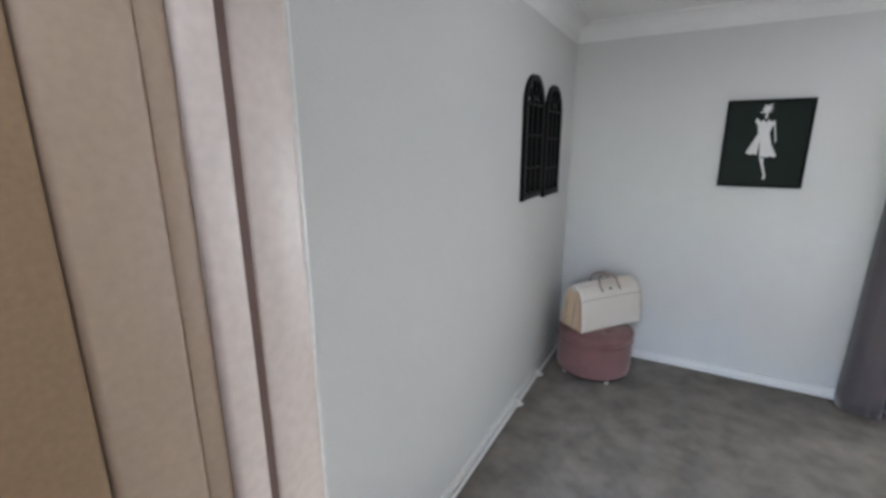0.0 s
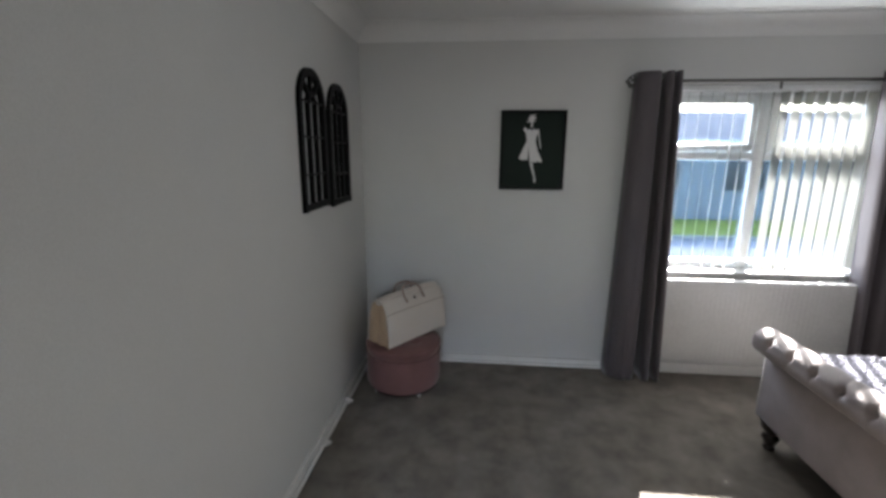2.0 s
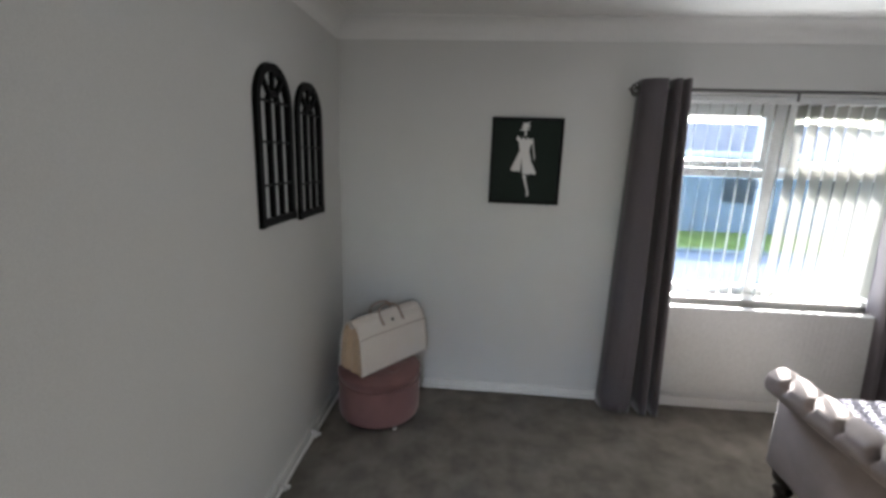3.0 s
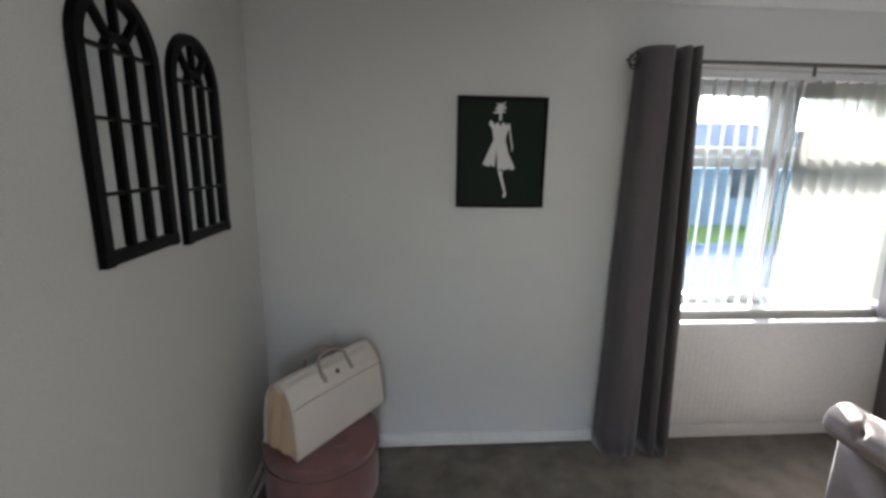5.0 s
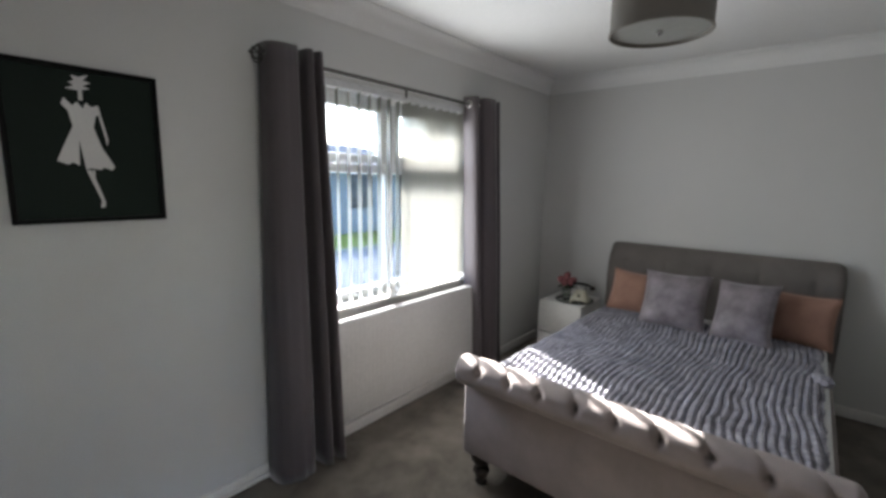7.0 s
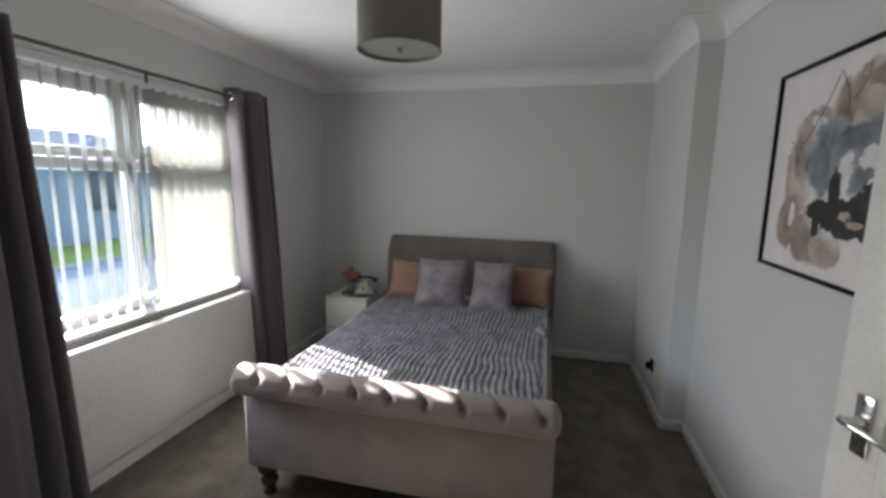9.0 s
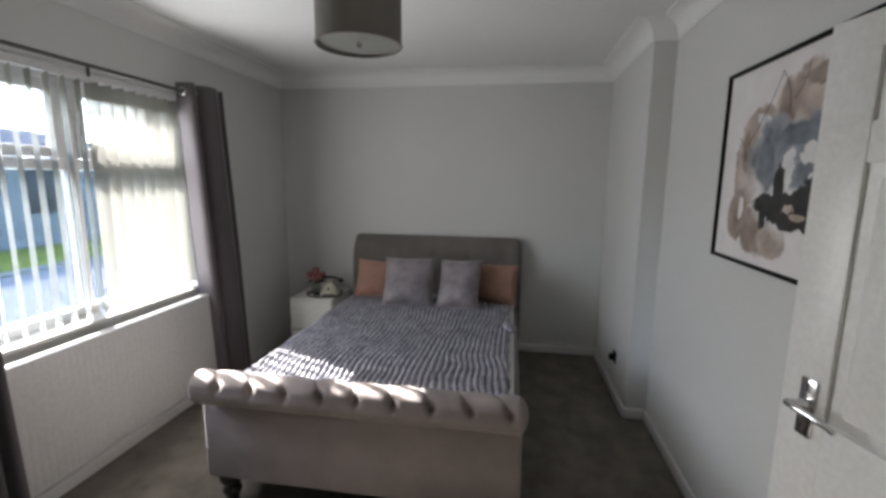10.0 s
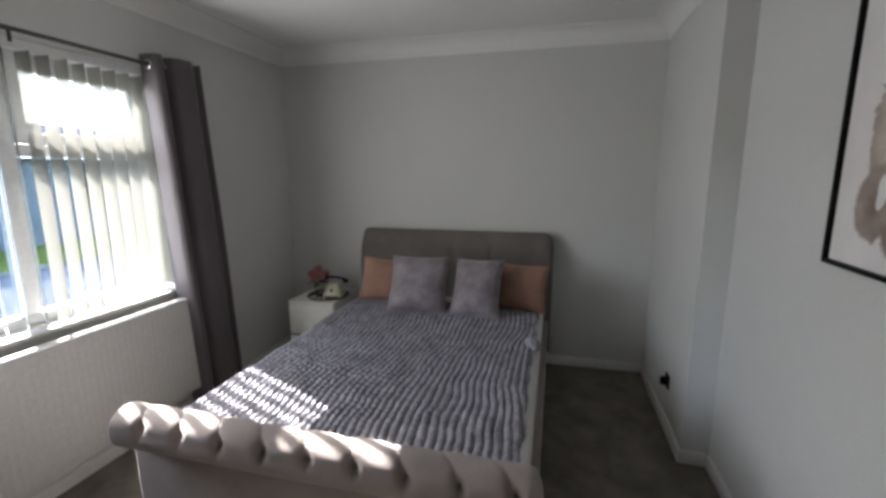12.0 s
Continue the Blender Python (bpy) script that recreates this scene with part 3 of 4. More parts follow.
# ---- arched mirrors ----
def arched_mirror(yc, z0, label):
    w, h, t = 0.36, 0.735, 0.022
    m = thing("arched_mirror", label, "mirror", (XL, yc, z0), group="pair of arched mirrors")
    R = w / 2
    zs = h - R

    def bar(pts, wid, dep=t):
        bm = bmesh.new()
        P = [Vector((0, a, b)) for a, b in pts]
        rows = []
        for i, p in enumerate(P):
            d = (P[min(i + 1, len(P) - 1)] - P[max(i - 1, 0)]).normalized()
            s = Vector((0, -d.z, d.y)) * wid / 2
            rows.append([bm.verts.new(q) for q in (p - s, p + s, p + s * 0.8 + Vector((dep, 0, 0)), p - s * 0.8 + Vector((dep, 0, 0)))])
        for a, b in zip(rows, rows[1:]):
            for k in range(4):
                bm.faces.new((a[k], a[(k + 1) % 4], b[(k + 1) % 4], b[k]))
        bm.faces.new(rows[0])
        bm.faces.new(list(reversed(rows[-1])))
        return bm

    f = 0.040
    rr = R - f / 2
    outer = [(-rr, 0.0), (-rr, zs)] + [(-rr * math.cos(a), zs + rr * math.sin(a)) for a in [i * math.pi / 20 for i in range(1, 20)]] + [(rr, zs), (rr, 0.0)]
    part("outer_frame", bar(outer, f), BLACK, m)
    part("bottom_rail", bar([(-R, f / 2), (R, f / 2)], f, t + 0.001), BLACK, m)
    ym = 0.048
    zi = zs - 0.0
    inner = [(-ym, f), (-ym, zi)] + [(-ym * math.cos(a), zi + ym * math.sin(a)) for a in [i * math.pi / 12 for i in range(1, 12)]] + [(ym, zi), (ym, f)]
    part("inner_arch", bar(inner, 0.022, t - 0.003), BLACK, m)
    for zz in (0.19, 0.385, 0.565):
        part("glazing_bar", bar([(-R + f, zz), (R - f, zz)], 0.011, t - 0.006), BLACK, m)
    for a in (50, 90, 130):
        c, s = math.cos(radians(a)), math.sin(radians(a))
        part("fan_bar", bar([(ym * c, zi + ym * s), (rr * c, zs + rr * s)], 0.018, t - 0.005), BLACK, m)
    bm = bmesh.new()
    prism(bm, [(-R + 0.02, 0.02)] + [(-(R - 0.02) * math.cos(a), zs + (R - 0.02) * math.sin(a)) for a in [i * math.pi / 20 for i in range(21)]] + [(R - 0.02, 0.02)], 0.001, 0.006, "yz")
    part("mirror_glass", bm, MIRROR, m, "silvered mirror glass")
    return m


arched_mirror(3.018, 1.385, "black arched window-style wall mirror with glazing bars")
arched_mirror(3.435, 1.366, "black arched window-style wall mirror near the corner")


# ---- small framed print on the window wall ----
def small_print():
    x0, x1, z0, z1 = 0.277, 0.745, 1.426, 1.991
    p = thing("framed_print", "black framed print of a white dress sketch", "picture", ((x0 + x1) / 2, YW, z0))
    for a, b, c, d in ((x0, x0 + 0.016, z0, z1), (x1 - 0.016, x1, z0, z1), (x0 + 0.016, x1 - 0.016, z0, z0 + 0.016), (x0 + 0.016, x1 - 0.016, z1 - 0.016, z1)):
        fixed("frame_bar", one_box(a, b, YW - 0.026, YW - 0.001, c, d, 0.003), BLACK, p)
    fixed("print_sheet", one_box(x0 + 0.014, x1 - 0.014, YW - 0.012, YW - 0.006, z0 + 0.014, z1 - 0.014), CARD, p, "charcoal print sheet")
    xc = (x0 + x1) / 2 - 0.012
    shapes = {
        "dress_skirt": [(-0.030, 0.343), (0.030, 0.343), (0.050, 0.27), (0.085, 0.20), (0.076, 0.186), (0.050, 0.196), (0.040, 0.186), (0.012, 0.192), (-0.004, 0.186), (-0.016, 0.295), (-0.022, 0.200), (-0.040, 0.212), (-0.055, 0.203), (-0.085, 0.215), (-0.062, 0.27)],
        "dress_bodice": [(-0.030, 0.340), (0.030, 0.340), (0.040, 0.385), (0.056, 0.392), (0.050, 0.424), (0.030, 0.416), (0.014, 0.43), (0.004, 0.408), (-0.012, 0.43), (-0.026, 0.415), (-0.048, 0.440), (-0.058, 0.418), (-0.040, 0.395)],
        "hat": [(-0.042, 0.474), (-0.006, 0.470), (0.030, 0.480), (0.010, 0.488), (0.034, 0.502), (0.012, 0.508), (0.030, 0.530), (0.000, 0.518), (-0.022, 0.522), (-0.014, 0.506), (-0.030, 0.496), (-0.016, 0.486)],
        "stroke_neck": [(-0.006, 0.436), (0.006, 0.436), (0.007, 0.478), (-0.005, 0.478)],
        "stroke_side": [(0.046, 0.400), (0.054, 0.398), (0.072, 0.30), (0.066, 0.275), (0.064, 0.30)],
        "stroke_hem": [(-0.004, 0.184), (0.012, 0.184), (0.030, 0.12), (0.045, 0.065), (0.042, 0.045), (0.028, 0.043), (0.033, 0.07)],
        "stroke_hem_short": [(0.014, 0.184), (0.022, 0.184), (0.020, 0.155)],
    }
    for nm, pl in shapes.items():
        bm = prism(bmesh.new(), [(xc + a, z0 + 0.01 + b) for a, b in pl], YW - 0.0135, YW - 0.0125, "xz")
        fixed(nm, bm, PAPER, p, "white cut-out shape")
    return p


small_print()


# ---- large flower print ----
def art_material():
    m = bpy.data.materials.new("ink_flower_print")
    m.use_nodes = True
    nt = m.node_tree
    b = nt.nodes["Principled BSDF"]
    b.inputs["Roughness"].default_value = 0.5
    tc = nt.nodes.new("ShaderNodeTexCoord")

    def blob(cx, cz, rx, rz, warp, seed, soft):
        mp = nt.nodes.new("ShaderNodeMapping")
        mp.inputs["Location"].default_value = (-cx / rx, 0, -cz / rz)
        mp.inputs["Scale"].default_value = (1 / rx, 0, 1 / rz)
        nt.links.new(tc.outputs["Object"], mp.inputs[0])
        nz = nt.nodes.new("ShaderNodeTexNoise")
        nz.inputs["Scale"].default_value = 11 if soft > 0.05 else 19
        nz.inputs["Detail"].default_value = 12
        nz.inputs["Roughness"].default_value = 0.62
        off = nt.nodes.new("ShaderNodeMapping")
        off.inputs["Location"].default_value = (seed, seed * 0.7, 0)
        nt.links.new(tc.outputs["Object"], off.inputs[0])
        nt.links.new(off.outputs[0], nz.inputs["Vector"])
        ln = nt.nodes.new("ShaderNodeVectorMath")
        ln.operation = 'LENGTH'
        nt.links.new(mp.outputs[0], ln.inputs[0])
        ad = nt.nodes.new("ShaderNodeMath")
        ad.operation = 'MULTIPLY_ADD'
        nt.links.new(nz.outputs[0], ad.inputs[0])
        ad.inputs[1].default_value = warp
        nt.links.new(ln.outputs["Value"], ad.inputs[2])
        rg = nt.nodes.new("ShaderNodeMapRange")
        rg.inputs[1].default_value = 1.0 + warp * 0.5 - soft
        rg.inputs[2].default_value = 1.0 + warp * 0.5 + soft
        rg.inputs[3].default_value = 1.0
        rg.inputs[4].default_value = 0.0
        nt.links.new(ad.outputs[0], rg.inputs[0])
        return rg.outputs[0]

    def wash(seed, lo, hi):
        nz = nt.nodes.new("ShaderNodeTexNoise")
        nz.inputs["Scale"].default_value = 9
        nz.inputs["Detail"].default_value = 6
        off = nt.nodes.new("ShaderNodeMapping")
        off.inputs["Location"].default_value = (seed, 0, seed)
        nt.links.new(tc.outputs["Object"], off.inputs[0])
        nt.links.new(off.outputs[0], nz.inputs["Vector"])
        r = nt.nodes.new("ShaderNodeValToRGB")
        r.color_ramp.elements[0].position, r.color_ramp.elements[1].position = 0.35, 0.65
        r.color_ramp.elements[0].color, r.color_ramp.elements[1].color = (*lo, 1), (*hi, 1)
        nt.links.new(nz.outputs[0], r.inputs[0])
        return r.outputs[0]

    col = wash(1.0, (0.66, 0.63, 0.63), (0.72, 0.69, 0.69))
    beige = wash(3.0, (0.30, 0.235, 0.20), (0.52, 0.44, 0.40))
    blue = wash(5.0, (0.12, 0.14, 0.17), (0.33, 0.35, 0.39))
    dark = wash(8.0, (0.008, 0.008, 0.008), (0.04, 0.04, 0.04))
    pale = wash(9.0, (0.55, 0.54, 0.55), (0.70, 0.68, 0.68))
    brown = wash(11.0, (0.17, 0.125, 0.105), (0.36, 0.29, 0.255))
    slate = wash(14.0, (0.07, 0.085, 0.105), (0.20, 0.22, 0.25))
    layers = [(beige, 0.05, 0.19, 0.22, 0.14, 1.0, 1, 0.06), (brown, -0.10, 0.185, 0.045, 0.10, 1.6, 21, 0.10), (brown, 0.10, 0.275, 0.14, 0.035, 1.8, 22, 0.12),
              (beige, -0.24, 0.13, 0.12, 0.10, 0.9, 23, 0.05), (pale, -0.245, 0.135, 0.075, 0.062, 1.0, 24, 0.06),
              (beige, -0.32, -0.01, 0.095, 0.19, 1.1, 2, 0.06), (brown, -0.335, 0.06, 0.03, 0.09, 1.8, 25, 0.12), (brown, -0.36, -0.20, 0.075, 0.10, 1.0, 12, 0.08), (pale, -0.335, -0.16, 0.02, 0.05, 2.0, 26, 0.06),
              (brown, -0.20, -0.25, 0.12, 0.10, 0.9, 3, 0.08), (beige, -0.10, -0.27, 0.09, 0.075, 1.0, 27, 0.06), (beige, 0.32, -0.08, 0.17, 0.22, 0.9, 4, 0.06), (pale, -0.06, -0.06, 0.22, 0.18, 0.9, 9, 0.2),
              (blue, -0.14, 0.05, 0.15, 0.13, 1.3, 5, 0.10), (slate, -0.19, 0.03, 0.055, 0.09, 1.9, 28, 0.12), (blue, 0.08, 0.03, 0.17, 0.13, 1.3, 6, 0.10), (slate, -0.02, 0.10, 0.10, 0.035, 2.0, 29, 0.12),
              (slate, 0.10, -0.03, 0.06, 0.04, 2.2, 30, 0.12), (pale, -0.05, -0.02, 0.04, 0.075, 2.4, 7, 0.04), (pale, 0.06, 0.03, 0.04, 0.04, 2.6, 17, 0.05), (pale, 0.13, -0.06, 0.05, 0.03, 2.6, 31, 0.05),
              (dark, 0.03, -0.16, 0.20, 0.070, 1.6, 8, 0.03), (dark, -0.15, -0.145, 0.10, 0.040, 1.7, 13, 0.03), (dark, -0.09, -0.075, 0.035, 0.085, 1.8, 10, 0.03), (dark, -0.17, -0.19, 0.025, 0.05, 2.2, 32, 0.03),
              (dark, 0.16, -0.11, 0.14, 0.08, 1.6, 11, 0.03), (beige, -0.02, -0.15, 0.035, 0.016, 4.0, 19, 0.04), (beige, 0.03, -0.18, 0.03, 0.012, 4.0, 33, 0.04)]
    for c, cx, cz, rx, rz, warp, seed, soft in layers:
        mx = nt.nodes.new("ShaderNodeMix")
        mx.data_type = 'RGBA'
        nt.links.new(blob(cx, cz, rx, rz, warp, seed, soft), mx.inputs[0])
        nt.links.new(col, mx.inputs[6])
        nt.links.new(c, mx.inputs[7])
        col = mx.outputs[2]
    nt.links.new(col, b.inputs["Base Color"])
    return m


def flower_print():
    x0, x1, z0, z1 = 1.22, 2.285, 1.285, 2.075
    xc, zc = (x0 + x1) / 2, (z0 + z1) / 2
    p = thing("flower_picture", "large black-framed watercolour print of a grey and beige flower", "picture", (xc, YD, zc))
    for a, b, c, d in ((x0, x0 + 0.014, z0, z1), (x1 - 0.014, x1, z0, z1), (x0 + 0.014, x1 - 0.014, z0, z0 + 0.014), (x0 + 0.014, x1 - 0.014, z1 - 0.014, z1)):
        fixed("frame_bar", one_box(a, b, YD + 0.001, YD + 0.026, c, d, 0.002), BLACK, p)
    bm = one_box(x0 + 0.012 - xc, x1 - 0.012 - xc, 0.004, 0.012, z0 + 0.012 - zc, z1 - 0.012 - zc)
    bmesh.ops.transform(bm, matrix=Matrix.Scale(-1, 4, (1, 0, 0)), verts=bm.verts)
    sheet = part("print_sheet", bm, art_material(), p, "pale paper with watercolour flower")
    sheet.matrix_basis = pose(0, 0.0, 0, 0, 0, 0) @ Matrix.Diagonal((-1, 1, 1, 1))
    for k, (px, pz, ax, az) in enumerate(((-0.14, 0.33, -0.34, 0.08), (-0.14, 0.33, -0.08, 0.18), (0.26, 0.33, 0.06, 0.24), (0.0, 0.33, -0.06, 0.22), (-0.40, 0.12, -0.34, 0.02))):
        pts = []
        for i in range(9):
            u = i / 8
            pts.append((xc - (px + (ax - px) * u + 0.02 * math.sin(u * 3.1)), YD + 0.0125, zc + pz + (az - pz) * u))
        fixed("ink_line", tube(bmesh.new(), pts, 0.0012, 5), IRON, p, "thin dark ink line")
    return p


flower_print()

# ---- socket ----
sock = thing("wall_socket", "small black wall socket above the skirting", "socket", (3.418, YB, 0.296))
fixed("faceplate", one_box(3.378, 3.458, YB + 0.0, YB + 0.010, 0.253, 0.338, 0.003), BLACK, sock)
fixed("plug", one_box(3.400, 3.436, YB + 0.010, YB + 0.045, 0.270, 0.318, 0.008), BLACK, sock, "black moulded plug")


# ---- pendant lamp ----
def pendant(x, y, z):
    l = thing("pendant_lamp", "taupe drum pendant lamp hanging unlit from the ceiling", "lamp", (x, y, z))
    R, h = 0.167, 0.235
    bm = bmesh.new()
    lathe(bm, [(R - 0.004, 0.0), (R, 0.0), (R, h), (R - 0.004, h), (R - 0.004, 0.0)], 64, caps=False)
    part("shade", bm, SHADE, l)
    for zz in (0.003, h - 0.003):
        bm = bmesh.new()
        tube(bm, [((R + 0.0005) * math.cos(a), (R + 0.0005) * math.sin(a), zz) for a in [k * math.pi / 32 for k in range(65)]], 0.004, 6)
        part("shade_rim", bm, SHADE, l)
    part("diffuser", lathe(bmesh.new(), [(R - 0.006, 0.012), (R - 0.006, 0.016), (0.012, 0.017)], 64), DIFF, l, "frosted white diffuser disc")
    part("finial", lathe(bmesh.new(), [(0.003, -0.006), (0.010, -0.002), (0.012, 0.006), (0.006, 0.02)], 16), CHROME, l, "small chrome centre nut")
    part("cable", tube(bmesh.new(), [(0, 0, h - 0.06), (0, 0, (ZC - z + h) / 2), (0, 0, ZC - z - 0.02)], 0.004, 8), WHITE, l)
    part("lampholder", lathe(bmesh.new(), [(0.014, h - 0.12), (0.02, h - 0.10), (0.018, h - 0.05), (0.008, h - 0.03)], 16), WHITE, l)
    part("ceiling_rose", lathe(bmesh.new(), [(0.012, ZC - z - 0.035), (0.04, ZC - z - 0.022), (0.048, ZC - z - 0.002)], 24), WHITE, l)
    for k in range(3):
        a = k * 2.094
        part("spoke", tube(bmesh.new(), [(0.015 * math.cos(a), 0.015 * math.sin(a), h - 0.04), ((R - 0.003) * math.cos(a), (R - 0.003) * math.sin(a), h - 0.005)], 0.002, 6), WHITE, l)


pendant(1.842, 2.384, 2.131)


# ---- bed ----
BY0, BY1 = 1.668, 3.212
bed = thing("sleigh_bed", "taupe velvet sleigh bed with buttoned scroll footboard", "bed", (3.0, 2.405, 0))


def roll(u, v):
    """Scroll of the footboard: puffs between deep pleats that run back from a row of buttons."""
    y = BY0 + (BY1 - BY0) * v
    a = u * 2 * math.pi
    back = max(-0.9, min(1.9, 2.55 - a))              # how far behind the button row, round the scroll
    s = (y - BY0 - 0.075 - 0.045 * max(0.0, back) ** 1.3) / 0.163
    k = abs((s + 0.5) % 1.0 - 0.5) * 2               # 0 on a pleat, 1 in the middle of a puff
    cell = math.floor(s)
    reach = 1 / (1 + math.exp(-(back + 0.10) / 0.09)) / (1 + math.exp((back - 1.55) / 0.16))
    puff = math.sqrt(max(0.0, 1 - (1 - k) ** 3))
    d = k * 0.0815
    hole = math.exp(-(d / 0.017) ** 2 - (back * 0.075 / 0.020) ** 2)
    tail = math.exp(-(d / 0.010) ** 2) * math.exp(-((back + 0.35) / 0.35) ** 2) * (back < 0.1)
    fat = 0.0025 * noise.noise(Vector((cell * 3.7, a * 1.5, 2))) + 0.0015 * noise.noise(Vector((y * 14, a * 3, 7)))
    r = 0.072 + reach * (-0.004 + 0.015 * puff) - 0.030 * hole - 0.004 * tail + fat
    end = min(1.0, min(v, 1 - v) * (BY1 - BY0) / 0.045)
    r *= math.sqrt(max(0.02, 1 - (1 - end) ** 2))
    return (1.808 + r * math.cos(a) * 1.12, y, 0.645 + r * math.sin(a))


fixed("footboard_scroll", surf(roll, 72, 560, wrap_u=True), VELVET, bed)
for k in range(9):
    y = BY0 + 0.075 + 0.163 * k
    a = 2.55
    bm = lathe(bmesh.new(), [(0.009, -0.004), (0.011, 0.0), (0.008, 0.005), (0.001, 0.007)], 14, pose(1.808 + 0.045 * math.cos(a), y, 0.645 + 0.041 * math.sin(a), 0, -56, 0))
    fixed("button", bm, VELVET, bed)
bm = one_box(1.818, 1.90, BY0 + 0.02, BY1 - 0.02, 0.168, 0.63, 0.018, 3)
fixed("footboard_panel", bm, VELVET, bed)
for yy in (BY0 + 0.02, BY1 - 0.075):
    fixed("side_rail", one_box(1.895, 4.02, yy, yy + 0.055, 0.168, 0.42, 0.015, 3), VELVET, bed)


def head(u, v):
    """Headboard front, back and scrolled top, as one closed loop in section."""
    sec = [(3.985, 0.165), (3.985, 0.55), (3.99, 0.80), (4.005, 0.96), (4.03, 1.045), (4.065, 1.099), (4.10, 1.096), (4.12, 1.045), (4.12, 0.98), (4.105, 0.9), (4.105, 0.5), (4.105, 0.165)]
    f = u * (len(sec) - 1)
    i = min(int(f), len(sec) - 2)
    t = f - i
    x = sec[i][0] * (1 - t) + sec[i + 1][0] * t
    z = sec[i][1] * (1 - t) + sec[i + 1][1] * t
    y = BY0 + (BY1 + 0.045 - BY0) * v
    w = (BY1 + 0.045 - BY0)
    e = min(v, 1 - v) * w
    if e < 0.07:
        q = 1 - e / 0.07
        z -= max(0.0, z - 0.5) / 0.58 * 0.07 * (1 - math.sqrt(max(0, 1 - q * q)))
        if u < 0.5:
            x += 0.03 * (1 - math.sqrt(max(0, 1 - q * q)))
    s = v * 5
    k = abs((s % 1.0) - 0.5) * 2
    if u < 0.5 and z > 0.5:
        x += 0.006 * (1 - k) ** 3 + 0.014 * math.exp(-((1 - k - 1) / 0.1) ** 2) * math.exp(-((z - 0.93) / 0.03) ** 2)
    return (x, y, z)


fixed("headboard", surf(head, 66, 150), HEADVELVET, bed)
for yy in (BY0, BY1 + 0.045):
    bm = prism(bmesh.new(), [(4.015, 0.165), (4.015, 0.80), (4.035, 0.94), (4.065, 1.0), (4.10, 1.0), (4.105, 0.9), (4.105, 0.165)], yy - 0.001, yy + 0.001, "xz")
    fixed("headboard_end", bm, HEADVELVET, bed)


def bed_leg(x, y):
    prof = [(0.022, 0.0), (0.026, 0.012), (0.020, 0.03), (0.028, 0.05), (0.036, 0.075), (0.030, 0.092), (0.022, 0.10), (0.030, 0.115), (0.044, 0.140), (0.046, 0.170)]
    fixed("leg", lathe(bmesh.new(), [(r * 1.3, z) for r, z in prof], 24, pose(x, y, 0)), DARKWOOD, bed, "dark turned wooden foot")


for xx, yy in ((1.875, BY0 + 0.10), (1.875, BY1 - 0.11), (4.05, BY0 + 0.10), (4.05, BY1 - 0.11)):
    bed_leg(xx, yy)

fixed("slat_base", one_box(1.91, 3.98, BY0 + 0.08, BY1 - 0.08, 0.24, 0.30), DARKWOOD, bed)
MX0, MX1, MY0, MY1, MZ = 1.91, 3.98, 1.722, 3.165, 0.57
solid("mattress", one_box(MX0, MX1, MY0, MY1, 0.302, MZ, 0.05, 5), SHEET, "mattress in a white fitted sheet on the bed", "mattress")


def throw(u, v):
    """Ruched bed throw: bumpy ridges along the bed, dropping a little over the sides."""
    x = 1.94 + 1.86 * u
    y = 1.752 + 1.46 * v
    wav = 0.020 * math.sin(x * 4.3 + 1.1 * math.sin(y * 3)) + 0.024 * noise.noise(Vector((x * 4, y * 2.5, 0))) + 0.006 * noise.noise(Vector((x * 15, y * 9, 3)))
    ph = (y + wav) / 0.0335
    row = math.floor(ph)
    ridge = math.sqrt(abs(math.sin(math.pi * ph)))
    knot = abs(math.sin(x * 88 + 2.4 * row + 2.2 * noise.noise(Vector((x * 8, row * 1.7, 2)))))
    z = MZ + 0.004 + 0.027 * ridge * (0.62 + 0.38 * knot ** 0.7) * (0.85 + 0.3 * noise.noise(Vector((x * 7, y * 11, 4)))) + 0.008 * noise.noise(Vector((x * 3, y * 3, 5)))
    y2 = y + 0.005 * noise.noise(Vector((x * 30, row * 2.3, 6)))
    d = 3.14 - y
    if d < 0:
        z -= min(0.30, 3.2 * d * d + (-d) * 0.6)
    e = y - 1.752
    if e < 0.03:
        z -= 0.012 * (1 - e / 0.03)
        y2 += 0.018 * noise.noise(Vector((x * 6, 0, 1)))
    if u < 0.02:
        z -= 0.02 * (1 - u / 0.02)
    if u > 0.985:
        z -= 0.02 * (u - 0.985) / 0.015
    return (x, y2, z)


blanket = solid("bed_throw", surf(throw, 380, 470), FUR, "grey ruched fleece throw spread over the bed", "throw")
md = blanket.modifiers.new("thick", 'SOLIDIFY')
md.thickness = 0.005
md.offset = -1
# loose turned-back corner at the open side
bm = bmesh.new()
bmesh.ops.create_icosphere(bm, subdivisions=4, radius=1.0)
for v in bm.verts:
    p = v.co.copy()
    v.co = Vector((p.x * 0.075, p.y * 0.042, p.z * 0.028)) * (1 + 0.22 * noise.noise(p * 2.6))
bmesh.ops.transform(bm, matrix=pose(3.05, 1.757, MZ + 0.03, 8, 0, 20), verts=bm.verts)
ob = part("turned_corner", bm, FUR, blanket)


